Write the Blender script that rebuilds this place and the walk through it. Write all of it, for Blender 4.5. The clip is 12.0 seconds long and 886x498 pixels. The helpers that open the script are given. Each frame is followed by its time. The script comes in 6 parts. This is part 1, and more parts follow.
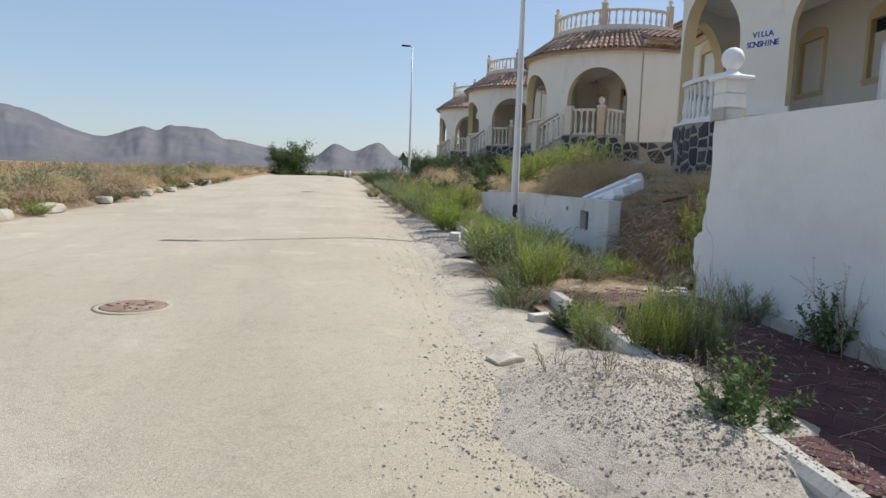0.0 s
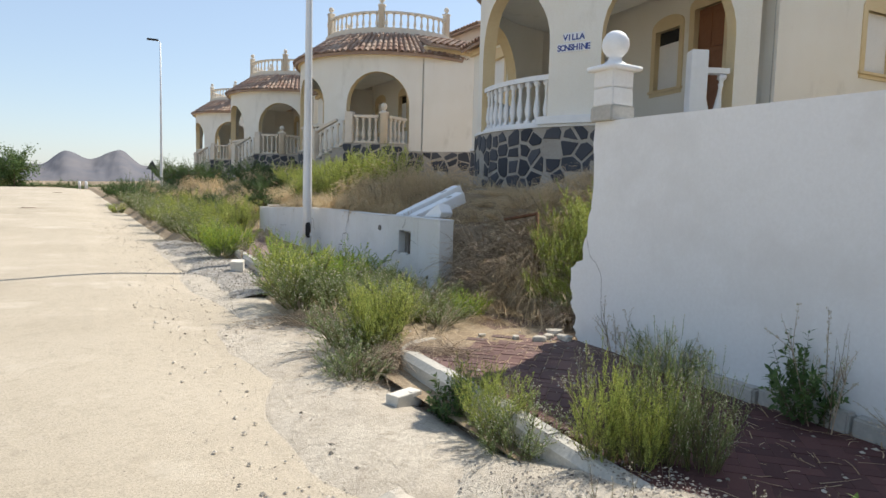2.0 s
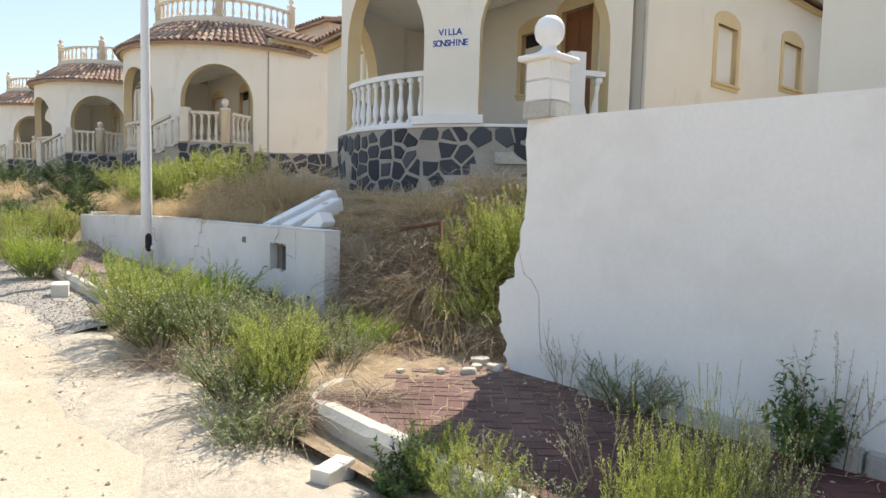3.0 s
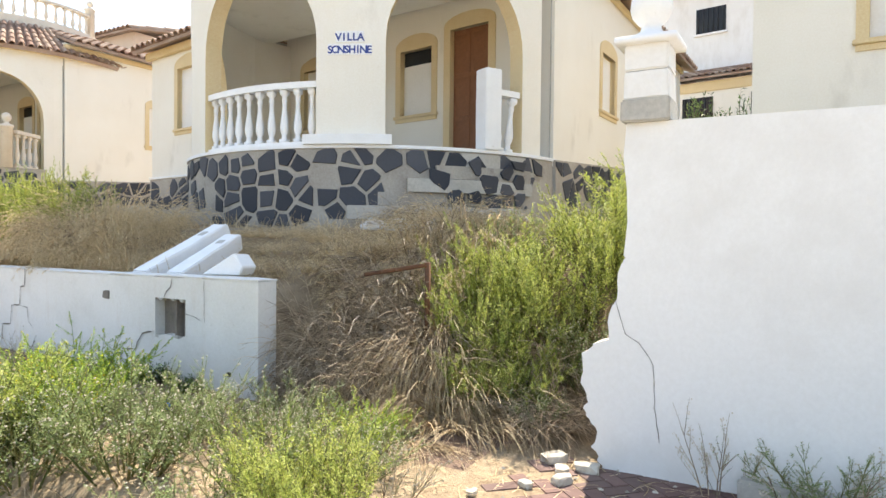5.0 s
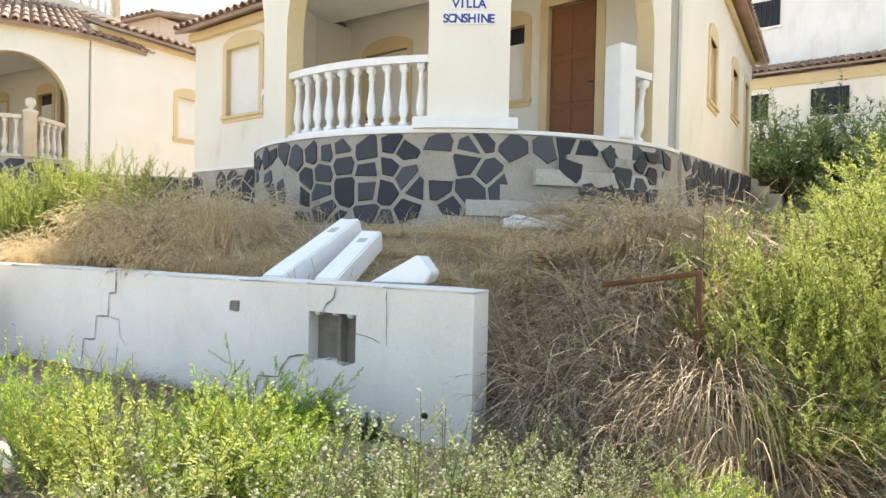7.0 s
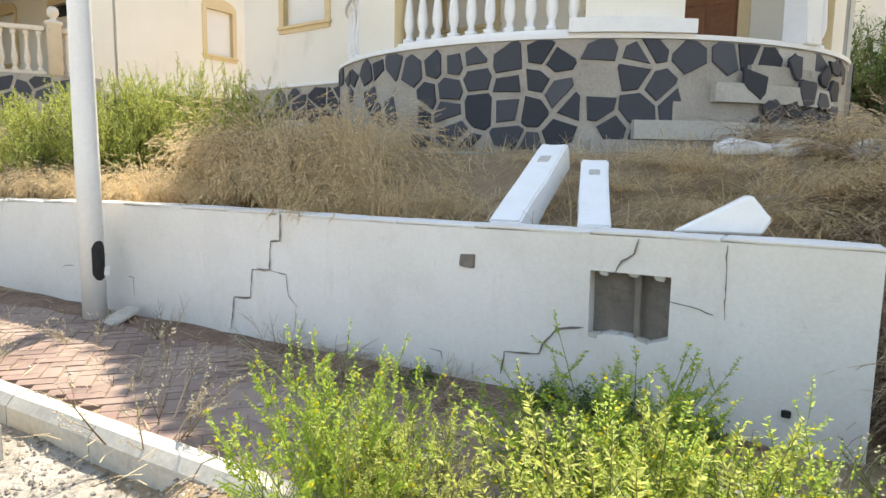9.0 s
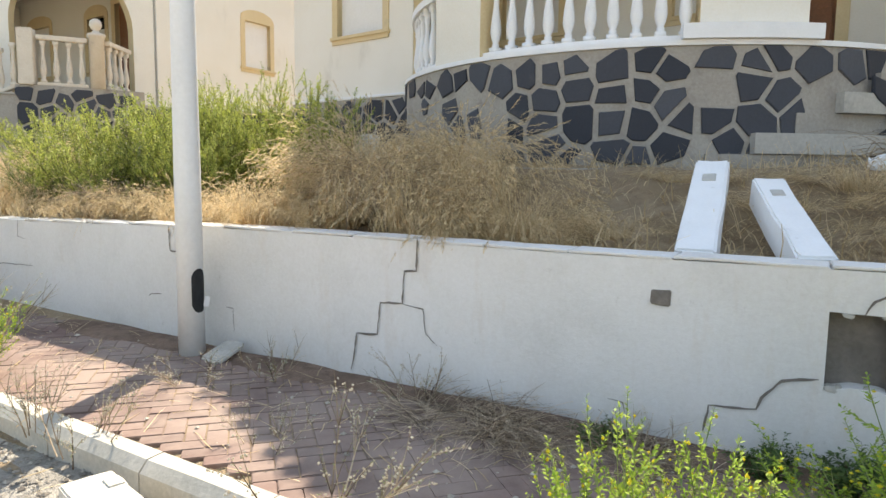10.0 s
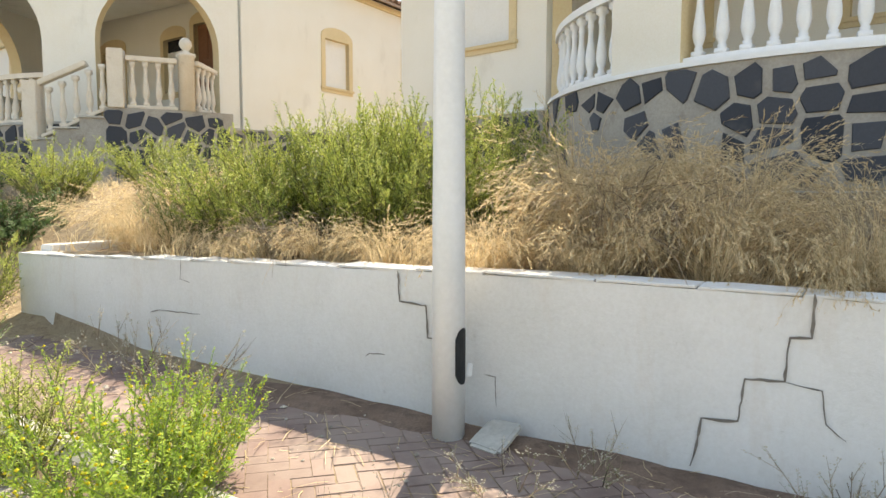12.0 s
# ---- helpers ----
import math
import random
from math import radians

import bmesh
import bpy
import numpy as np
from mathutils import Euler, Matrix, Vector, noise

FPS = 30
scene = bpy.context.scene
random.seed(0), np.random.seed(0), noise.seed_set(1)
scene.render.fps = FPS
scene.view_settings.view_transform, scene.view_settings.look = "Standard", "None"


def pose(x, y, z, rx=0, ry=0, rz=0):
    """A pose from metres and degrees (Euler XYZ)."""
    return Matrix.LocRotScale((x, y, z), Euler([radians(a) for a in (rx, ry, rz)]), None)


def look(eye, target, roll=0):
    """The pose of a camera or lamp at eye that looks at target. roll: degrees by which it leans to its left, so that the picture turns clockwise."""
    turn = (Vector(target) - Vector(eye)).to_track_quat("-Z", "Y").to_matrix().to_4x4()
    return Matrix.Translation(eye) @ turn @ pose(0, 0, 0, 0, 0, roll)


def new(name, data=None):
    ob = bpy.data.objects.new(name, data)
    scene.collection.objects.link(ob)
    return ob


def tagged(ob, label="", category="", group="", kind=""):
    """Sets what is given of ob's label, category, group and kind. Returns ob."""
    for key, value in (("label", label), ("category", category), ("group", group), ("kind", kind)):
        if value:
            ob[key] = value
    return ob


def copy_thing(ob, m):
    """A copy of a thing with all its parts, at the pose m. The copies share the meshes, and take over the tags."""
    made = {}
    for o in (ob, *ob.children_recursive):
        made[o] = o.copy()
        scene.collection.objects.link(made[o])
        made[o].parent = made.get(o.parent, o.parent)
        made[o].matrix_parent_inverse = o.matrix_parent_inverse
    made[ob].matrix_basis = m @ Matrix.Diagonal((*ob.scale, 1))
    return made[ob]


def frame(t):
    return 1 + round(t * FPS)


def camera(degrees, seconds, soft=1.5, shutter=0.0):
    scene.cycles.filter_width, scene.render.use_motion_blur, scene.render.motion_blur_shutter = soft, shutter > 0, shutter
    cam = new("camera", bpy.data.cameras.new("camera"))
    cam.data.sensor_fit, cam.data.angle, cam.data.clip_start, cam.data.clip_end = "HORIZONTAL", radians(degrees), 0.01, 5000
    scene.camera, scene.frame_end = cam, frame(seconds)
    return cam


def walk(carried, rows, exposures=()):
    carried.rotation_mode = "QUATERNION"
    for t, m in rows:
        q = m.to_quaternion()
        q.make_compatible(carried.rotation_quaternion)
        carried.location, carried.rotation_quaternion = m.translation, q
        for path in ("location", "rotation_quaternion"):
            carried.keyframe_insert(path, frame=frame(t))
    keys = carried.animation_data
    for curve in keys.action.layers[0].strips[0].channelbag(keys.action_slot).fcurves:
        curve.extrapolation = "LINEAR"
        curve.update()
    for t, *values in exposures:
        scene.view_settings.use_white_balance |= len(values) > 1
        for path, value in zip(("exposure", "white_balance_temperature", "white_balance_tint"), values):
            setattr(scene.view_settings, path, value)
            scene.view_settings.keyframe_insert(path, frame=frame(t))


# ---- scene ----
cam = camera(67.4, 12.0)
PATH = [
    (0, (-0.15, -2.105, 1.414), (0.183, -0.145, 1.191), 1.9),
    (0.5, (-0.154, -1.565, 1.455), (0.182, 0.394, 1.235), 1.9),
    (1, (-0.151, -0.975, 1.48), (0.212, 0.98, 1.267), 2.1),
    (1.5, (-0.155, -0.376, 1.481), (0.479, 1.511, 1.288), 1.8),
    (2, (-0.084, 0.268, 1.449), (0.906, 1.997, 1.277), 1.6),
    (2.5, (-0.066, 0.89, 1.457), (1.137, 2.48, 1.296), 1.6),
    (3, (-0.026, 1.483, 1.473), (1.354, 2.922, 1.322), 1.4),
    (3.5, (0.07, 2.108, 1.478), (1.599, 3.391, 1.339), 1.5),
    (3.7, (0.056, 2.32, 1.457), (1.624, 3.555, 1.321), 1.2),
    (5.3, (0.278, 4.213, 1.449), (2.049, 5.141, 1.431), 1.0),
    (5.5, (0.324, 4.408, 1.445), (2.1, 5.328, 1.435), 1.3),
    (6, (0.436, 4.982, 1.431), (2.208, 5.908, 1.422), 1.2),
    (6.5, (0.453, 5.527, 1.382), (2.222, 6.46, 1.373), 1.4),
    (6.7, (0.49, 5.726, 1.386), (2.257, 6.663, 1.379), 1.3),
    (8.3, (0.805, 7.33, 1.427), (2.565, 8.244, 1.166), 1.1),
    (8.5, (0.817, 7.529, 1.427), (2.576, 8.446, 1.169), 0.9),
    (9, (0.806, 8.089, 1.42), (2.568, 8.999, 1.159), 0.9),
    (9.5, (0.858, 8.584, 1.422), (2.614, 9.507, 1.168), 0.8),
    (10, (0.878, 9.101, 1.444), (2.63, 10.04, 1.221), 0.8),
    (10.5, (0.892, 9.583, 1.446), (2.635, 10.548, 1.265), 0.7),
    (11, (0.944, 10.063, 1.442), (2.681, 11.04, 1.277), 0.8),
    (11.5, (0.962, 10.567, 1.428), (2.693, 11.556, 1.274), 0.8),
    (12, (0.996, 10.983, 1.49), (2.713, 11.996, 1.325), 0.1),
]
EXPOSURES = [(0.0, 0.14, 6200, 11), (1.0, 0.18, 6200, 11), (2.0, 0.5, 6600, 11), (3.5, 1.1, 7000, 12), (5.5, 1.65, 7150, 11), (6.5, 1.7, 7250, 9), (8.5, 1.58, 7400, 11), (10.5, 1.25, 7400, 11), (12.0, 1.33, 7600, 9)]
walk(cam, [(t, look(eye, target, roll)) for t, eye, target, roll in PATH], EXPOSURES)

# ---- world and sun ----
SUN_AZ, SUN_EL = radians(19.3), radians(51)
world = bpy.data.worlds.new("world")
scene.world = world
world.use_nodes = True
wn = world.node_tree.nodes
sky = wn.new("ShaderNodeTexSky")
sky.sky_type = "NISHITA"
sky.sun_disc = False
sky.sun_elevation = SUN_EL
sky.sun_rotation = radians(90) - SUN_AZ
sky.air_density, sky.dust_density, sky.ozone_density = 1.1, 0.6, 1.5
wn["Background"].inputs["Strength"].default_value = 0.1
haze = wn.new("ShaderNodeMix")
haze.data_type = "RGBA"
haze.inputs[0].default_value = 0.35
haze.inputs[7].default_value = (4.6, 5.9, 7.8, 1)
world.node_tree.links.new(sky.outputs[0], haze.inputs[6])
world.node_tree.links.new(haze.outputs[2], wn["Background"].inputs["Color"])
sun_data = bpy.data.lights.new("sun", "SUN")
sun_data.energy, sun_data.angle, sun_data.color = 4.2, radians(0.55), (1.0, 0.95, 0.86)
sun = new("sun", sun_data)
sun.matrix_world = look((math.cos(SUN_AZ) * 60, math.sin(SUN_AZ) * 60, math.tan(SUN_EL) * 60), (0, 0, 0))


# ---- materials ----
class Mat:
    """A small node builder: colours, noise and bump for one material."""

    def __init__(self, name, rough=0.85, metal=0.0, spec=0.3):
        self.m = bpy.data.materials.new(name)
        self.m.use_nodes = True
        self.t = self.m.node_tree
        self.b = self.t.nodes["Principled BSDF"]
        self.b.inputs["Roughness"].default_value = rough
        self.b.inputs["Metallic"].default_value = metal
        self.b.inputs["Specular IOR Level"].default_value = spec
        self.co = self.node("ShaderNodeTexCoord").outputs["Object"]
        self.colour = None

    def node(self, kind):
        return self.t.nodes.new(kind)

    def link(self, a, b):
        self.t.links.new(a, b)

    def stretch(self, sx, sy, sz):
        n = self.node("ShaderNodeMapping")
        n.inputs["Scale"].default_value = (sx, sy, sz)
        self.link(self.co, n.inputs["Vector"])
        return n.outputs[0]

    def noise(self, scale, detail=4, rough=0.55, vec=None):
        n = self.node("ShaderNodeTexNoise")
        n.inputs["Scale"].default_value, n.inputs["Detail"].default_value, n.inputs["Roughness"].default_value = scale, detail, rough
        self.link(vec or self.co, n.inputs["Vector"])
        return n.outputs["Fac"]

    def ramp(self, fac, lo, hi, a=(0, 0, 0), b=(1, 1, 1)):
        n = self.node("ShaderNodeValToRGB")
        n.color_ramp.elements[0].position, n.color_ramp.elements[1].position = lo, hi
        n.color_ramp.elements[0].color, n.color_ramp.elements[1].color = (*a, 1), (*b, 1)
        self.link(fac, n.inputs[0])
        return n.outputs[0]

    def mix(self, fac, a, b, how="MIX"):
        n = self.node("ShaderNodeMix")
        n.data_type, n.blend_type = "RGBA", how
        for sock, v in ((n.inputs[0], fac), (n.inputs[6], a), (n.inputs[7], b)):
            if isinstance(v, (int, float)):
                sock.default_value = v
            elif isinstance(v, tuple):
                sock.default_value = (*v, 1)
            else:
                self.link(v, sock)
        return n.outputs[2]

    def base(self, c):
        if isinstance(c, tuple):
            self.b.inputs["Base Color"].default_value = (*c, 1)
        else:
            self.link(c, self.b.inputs["Base Color"])
        self.colour = c
        return self

    def bump(self, fac, strength=0.3, dist=0.01):
        n = self.node("ShaderNodeBump")
        n.inputs["Strength"].default_value, n.inputs["Distance"].default_value = strength, dist
        self.link(fac, n.inputs["Height"])
        self.link(n.outputs[0], self.b.inputs["Normal"])
        return self

    def random(self):
        return self.node("ShaderNodeObjectInfo").outputs["Random"]

    def island(self):
        return self.node("ShaderNodeNewGeometry").outputs["Random Per Island"]


def two_scale(name, a, b, big, fine, rough=0.85, bump=0.25, dist=0.006, stain=None, stain_at=(0.55, 0.75), streak=False, spec=0.3):
    """A surface that wanders between two colours at two scales, with an optional stain."""
    m = Mat(name, rough, spec=spec)
    c = m.mix(m.ramp(m.noise(big, 5), 0.3, 0.7), a, b)
    c = m.mix(0.25, c, m.ramp(m.noise(fine, 6, 0.65), 0.25, 0.75, (0.25,) * 3, (0.85,) * 3), "OVERLAY")
    if stain:
        vec = m.stretch(1.3, 1.3, 0.55) if streak else None
        c = m.mix(m.ramp(m.noise(big * 1.7, 6, 0.65, vec), *stain_at), c, stain)
    m.base(c).bump(m.noise(fine, 6, 0.7), bump, dist)
    return m.m


CREAM = two_scale("cream_stucco", (0.79, 0.745, 0.645), (0.84, 0.805, 0.72), 0.8, 45, 0.92, 0.25, 0.006, (0.64, 0.60, 0.51), (0.58, 0.85), True)
WHITE_WALL = two_scale("white_limewash", (0.76, 0.745, 0.71), (0.82, 0.81, 0.785), 0.9, 38, 0.93, 0.3, 0.006, (0.66, 0.63, 0.575), (0.48, 0.82), True)
PALE_PAINT = two_scale("worn_white_paint", (0.80, 0.80, 0.79), (0.86, 0.86, 0.85), 5, 60, 0.6, 0.2, 0.003, (0.52, 0.49, 0.44), (0.66, 0.8), True)
CREAM_STONE = two_scale("cream_cast_stone", (0.66, 0.58, 0.47), (0.74, 0.67, 0.56), 4, 50, 0.85, 0.25, 0.004, (0.45, 0.40, 0.33), (0.62, 0.82))
OCHRE = two_scale("ochre_trim_paint", (0.66, 0.515, 0.29), (0.72, 0.58, 0.36), 1.5, 45, 0.85, 0.2, 0.004, (0.55, 0.45, 0.28), (0.6, 0.85))
MORTAR = two_scale("grey_mortar", (0.34, 0.31, 0.27), (0.43, 0.40, 0.35), 2.0, 35, 0.95, 0.6, 0.012, (0.24, 0.21, 0.18), (0.55, 0.75))
CONCRETE = two_scale("weathered_concrete", (0.40, 0.38, 0.34), (0.52, 0.50, 0.45), 1.6, 30, 0.93, 0.5, 0.01, (0.27, 0.25, 0.22), (0.6, 0.8))
KERB = two_scale("pale_kerb_concrete", (0.41, 0.39, 0.335), (0.52, 0.49, 0.425), 2.5, 40, 0.93, 0.4, 0.006, (0.33, 0.30, 0.25), (0.58, 0.78))
BLOCK = two_scale("pale_block", (0.58, 0.54, 0.46), (0.68, 0.64, 0.56), 5, 60, 0.95, 0.6, 0.006, (0.42, 0.38, 0.31), (0.6, 0.8))
RUBBLE = two_scale("rubble_stone", (0.42, 0.37, 0.30), (0.60, 0.55, 0.46), 6, 60, 0.95, 0.6, 0.01)
CAVITY = two_scale("broken_block_inside", (0.16, 0.14, 0.12), (0.24, 0.21, 0.18), 6, 40, 0.95, 0.6, 0.01)
WOOD_DOOR = two_scale("brown_door_wood", (0.20, 0.085, 0.04), (0.27, 0.12, 0.06), 2, 30, 0.55, 0.2, 0.003)
SHUTTER = two_scale("cream_shutter", (0.78, 0.76, 0.71), (0.82, 0.80, 0.76), 2, 30, 0.6, 0.1, 0.002)
DARK_GLASS = two_scale("dark_opening", (0.015, 0.015, 0.017), (0.03, 0.03, 0.03), 2, 20, 0.25, 0.05, 0.001)
RUST = two_scale("rusty_iron", (0.09, 0.045, 0.028), (0.17, 0.08, 0.04), 9, 70, 0.9, 0.5, 0.003)
POLE = two_scale("pole_grey_white_paint", (0.70, 0.70, 0.69), (0.77, 0.77, 0.76), 1.5, 30, 0.45, 0.06, 0.002, (0.50, 0.47, 0.42), (0.68, 0.85), True, 0.5)
DARK_METAL = two_scale("dark_metal", (0.03, 0.035, 0.04), (0.05, 0.055, 0.06), 6, 40, 0.5, 0.1, 0.002)
BLACK = two_scale("black_hatch", (0.012, 0.012, 0.013), (0.03, 0.03, 0.03), 12, 60, 0.6, 0.3, 0.003)
CABLE = two_scale("black_cable", (0.03, 0.028, 0.026), (0.06, 0.055, 0.05), 8, 60, 0.7, 0.2, 0.002)
MANHOLE = two_scale("rusty_cover", (0.20, 0.13, 0.09), (0.30, 0.21, 0.15), 5, 50, 0.8, 0.5, 0.005, (0.40, 0.34, 0.27), (0.5, 0.75))
BARK = two_scale("dry_bark", (0.12, 0.085, 0.06), (0.20, 0.15, 0.10), 9, 60, 0.95, 0.5, 0.004)
BLUE_TILE = two_scale("blue_letters", (0.03, 0.05, 0.22), (0.05, 0.08, 0.28), 20, 60, 0.3, 0.05, 0.001)
WHITE_TILE = two_scale("white_glazed_tile", (0.80, 0.80, 0.80), (0.85, 0.85, 0.84), 20, 60, 0.2, 0.05, 0.001)
BLUE_PLASTIC = two_scale("blue_plastic", (0.03, 0.13, 0.42), (0.05, 0.18, 0.5), 20, 60, 0.4, 0.05, 0.001)
PINK_WALL = two_scale("pink_stucco", (0.66, 0.50, 0.38), (0.72, 0.57, 0.45), 0.8, 40, 0.92, 0.2, 0.005)


def weathered_wall():
    """White render with grey weathering, warm drips and rubbed patches."""
    m = Mat("weathered_white_render", 0.93)
    c = m.mix(m.ramp(m.noise(0.7, 6, 0.6), 0.32, 0.68), (0.67, 0.65, 0.61), (0.77, 0.755, 0.73))
    c = m.mix(m.ramp(m.noise(2.3, 7, 0.7), 0.5, 0.78, (0, 0, 0), (0.6,) * 3), c, (0.60, 0.585, 0.55))
    c = m.mix(m.ramp(m.noise(2.6, 6, 0.65, m.stretch(1.6, 1.6, 0.4)), 0.56, 0.74, (0, 0, 0), (0.4,) * 3), c, (0.60, 0.50, 0.40))
    c = m.mix(m.ramp(m.noise(11, 6, 0.8), 0.62, 0.74, (0, 0, 0), (0.55,) * 3), c, (0.47, 0.44, 0.39))
    c = m.mix(0.22, c, m.ramp(m.noise(45, 5, 0.7), 0.25, 0.75, (0.25,) * 3, (0.85,) * 3), "OVERLAY")
    m.base(c).bump(m.mix(0.4, m.noise(6, 5, 0.6), m.noise(45, 6, 0.7)), 0.4, 0.012)
    return m.m


LOW_WALL = weathered_wall()


def piece_material(name, a, b, rough, fine, bump, dust, dust_at, per_object=True, dusty=0.55, dust_shade_y=None):
    """Pieces that differ one from the other, with dust lying over them."""
    m = Mat(name, rough)
    m.co = m.node("ShaderNodeNewGeometry").outputs["Position"]
    c = m.mix(m.random() if per_object else m.island(), a, b)
    c = m.mix(0.2, c, m.ramp(m.noise(fine, 6, 0.65), 0.25, 0.75, (0.25,) * 3, (0.8,) * 3), "OVERLAY")
    fac = m.ramp(m.noise(1.4, 6, 0.65), *dust_at, (0, 0, 0), (dusty,) * 3)
    if dust_shade_y:
        # dust lies thicker beyond this stretch; before it, pavers are darkened for shade
        sep, rise = m.node("ShaderNodeSeparateXYZ"), m.node("ShaderNodeMapRange")
        m.link(m.co, sep.inputs[0])
        m.link(sep.outputs[1], rise.inputs[0])
        for slot, v in ((1, dust_shade_y[0]), (2, dust_shade_y[1]), (3, 0.05), (4, 1.0)):
            rise.inputs[slot].default_value = v
        fac = m.mix(1.0, fac, rise.outputs[0], "MULTIPLY")
    c = m.mix(fac, c, dust)
    m.base(c).bump(m.noise(fine, 6, 0.7), bump, 0.006)
    return m.m


SLATE = piece_material("dark_slate", (0.030, 0.034, 0.045), (0.085, 0.09, 0.105), 0.6, 40, 0.4, (0.22, 0.20, 0.17), (0.62, 0.85), True, 0.5)
SLATE_FAR = piece_material("dark_slate_joined", (0.030, 0.034, 0.045), (0.085, 0.09, 0.105), 0.6, 40, 0.4, (0.22, 0.20, 0.17), (0.62, 0.85), False, 0.5)
PAVER = piece_material("red_paver", (0.07, 0.031, 0.03), (0.12, 0.053, 0.048), 0.95, 55, 0.35, (0.38, 0.30, 0.25), (0.2, 0.6), True, 0.74, (2.8, 8.0))
PAVER_FAR = piece_material("red_paver_joined", (0.07, 0.031, 0.03), (0.12, 0.053, 0.048), 0.95, 55, 0.35, (0.38, 0.30, 0.25), (0.2, 0.6), False, 0.74, (2.8, 8.0))
ROOF_TILE = piece_material("clay_roof_tile", (0.24, 0.14, 0.10), (0.42, 0.30, 0.22), 0.9, 30, 0.3, (0.50, 0.44, 0.37), (0.45, 0.75), False)


def road_material():
    m = Mat("dusty_road", 0.95, spec=0.2)
    big = m.ramp(m.noise(0.28, 6, 0.6), 0.32, 0.68)
    c = m.mix(big, (0.44, 0.375, 0.28), (0.53, 0.46, 0.355))
    tracks = m.ramp(m.noise(0.9, 6, 0.65, m.stretch(1.0, 0.1, 1)), 0.5, 0.72, (0, 0, 0), (0.5,) * 3)
    c = m.mix(tracks, c, (0.37, 0.315, 0.24))
    grit = m.ramp(m.noise(70, 3, 0.7), 0.3, 0.75)
    c = m.mix(0.42, c, m.mix(grit, (0.26,) * 3, (0.78,) * 3), "OVERLAY")
    specks = m.ramp(m.noise(95, 2, 0.8), 0.60, 0.68, (0, 0, 0), (0.7,) * 3)
    c = m.mix(specks, c, (0.19, 0.165, 0.13))
    worn = m.ramp(m.noise(7, 8, 0.75), 0.52, 0.66, (0, 0, 0), (0.45,) * 3)
    c = m.mix(worn, c, (0.33, 0.28, 0.21))
    sandy = m.ramp(m.noise(0.75, 6, 0.7), 0.56, 0.72, (0, 0, 0), (0.8,) * 3)
    c = m.mix(sandy, c, (0.60, 0.535, 0.43))
    h = m.mix(0.5, m.noise(26, 6, 0.75), m.noise(120, 3, 0.8))
    m.base(c).bump(h, 0.8, 0.016)
    return m.m


def soil_material(name, a, b, c3, scale=0.5):
    m = Mat(name, 0.97, spec=0.15)
    c = m.mix(m.ramp(m.noise(scale, 6, 0.65), 0.35, 0.65), a, b)
    c = m.mix(m.ramp(m.noise(9, 6, 0.75), 0.45, 0.7), c, c3)
    c = m.mix(0.35, c, m.ramp(m.noise(75, 3, 0.8), 0.3, 0.75, (0.25,) * 3, (0.85,) * 3), "OVERLAY")
    m.base(c).bump(m.noise(18, 8, 0.75), 0.8, 0.03)
    return m.m


ROAD = road_material()
SOIL = soil_material("dry_soil", (0.30, 0.225, 0.145), (0.42, 0.33, 0.22), (0.22, 0.155, 0.10))
FOOT_SOIL = soil_material("red_brown_soil", (0.20, 0.135, 0.10), (0.29, 0.205, 0.155), (0.13, 0.09, 0.07), 1.5)
SAND = soil_material("pale_sand", (0.47, 0.41, 0.325), (0.57, 0.51, 0.415), (0.37, 0.315, 0.245), 1.2)
TALL_WALL = two_scale("clean_limewash", (0.79, 0.78, 0.755), (0.83, 0.82, 0.80), 0.7, 38, 0.93, 0.2, 0.004, (0.70, 0.68, 0.645), (0.5, 0.8))
# The blue-grey of distance haze is painted into the ridge's colour.
MOUNTAIN = soil_material("hazed_mountain", (0.115, 0.12, 0.14), (0.19, 0.175, 0.17), (0.13, 0.13, 0.145), 0.004)


def leaf_material(name, a, b, transmit=0.35):
    m = Mat(name, 0.6, spec=0.25)
    c = m.mix(m.island(), a, b)
    m.base(c)
    tr = m.node("ShaderNodeBsdfTranslucent")
    m.link(c, tr.inputs["Color"])
    mixer = m.node("ShaderNodeMixShader")
    mixer.inputs[0].default_value = transmit
    out = m.t.nodes["Material Output"]
    m.link(m.b.outputs[0], mixer.inputs[1])
    m.link(tr.outputs[0], mixer.inputs[2])
    m.link(mixer.outputs[0], out.inputs["Surface"])
    return m.m


LEAF = leaf_material("fresh_leaf", (0.25, 0.32, 0.06), (0.58, 0.60, 0.17), 0.4)
LEAF_BRIGHT = leaf_material("lime_leaf", (0.21, 0.34, 0.04), (0.46, 0.56, 0.09), 0.4)
# Aged inner leaves; shade inside the bush is also put into this colour.
LEAF_OLD_SHADED = leaf_material("aged_shaded_leaf", (0.10, 0.13, 0.04), (0.26, 0.24, 0.10), 0.3)
HAY = leaf_material("hay", (0.26, 0.18, 0.10), (0.66, 0.51, 0.30), 0.25)
LEAF_GREY = leaf_material("grey_green_leaf", (0.17, 0.24, 0.085), (0.36, 0.41, 0.18), 0.4)
LEAF_DARK = leaf_material("dark_leaf", (0.06, 0.11, 0.035), (0.15, 0.22, 0.07), 0.35)
STRAW = leaf_material("straw", (0.47, 0.35, 0.19), (0.83, 0.68, 0.44), 0.45)
BRUSH = leaf_material("dead_brush", (0.13, 0.09, 0.06), (0.74, 0.59, 0.42), 0.25)
FIELD = leaf_material("field_grass", (0.33, 0.23, 0.12), (0.62, 0.46, 0.27), 0.35)
FLOWER = leaf_material("yellow_flower", (0.62, 0.50, 0.02), (0.78, 0.68, 0.05), 0.3)
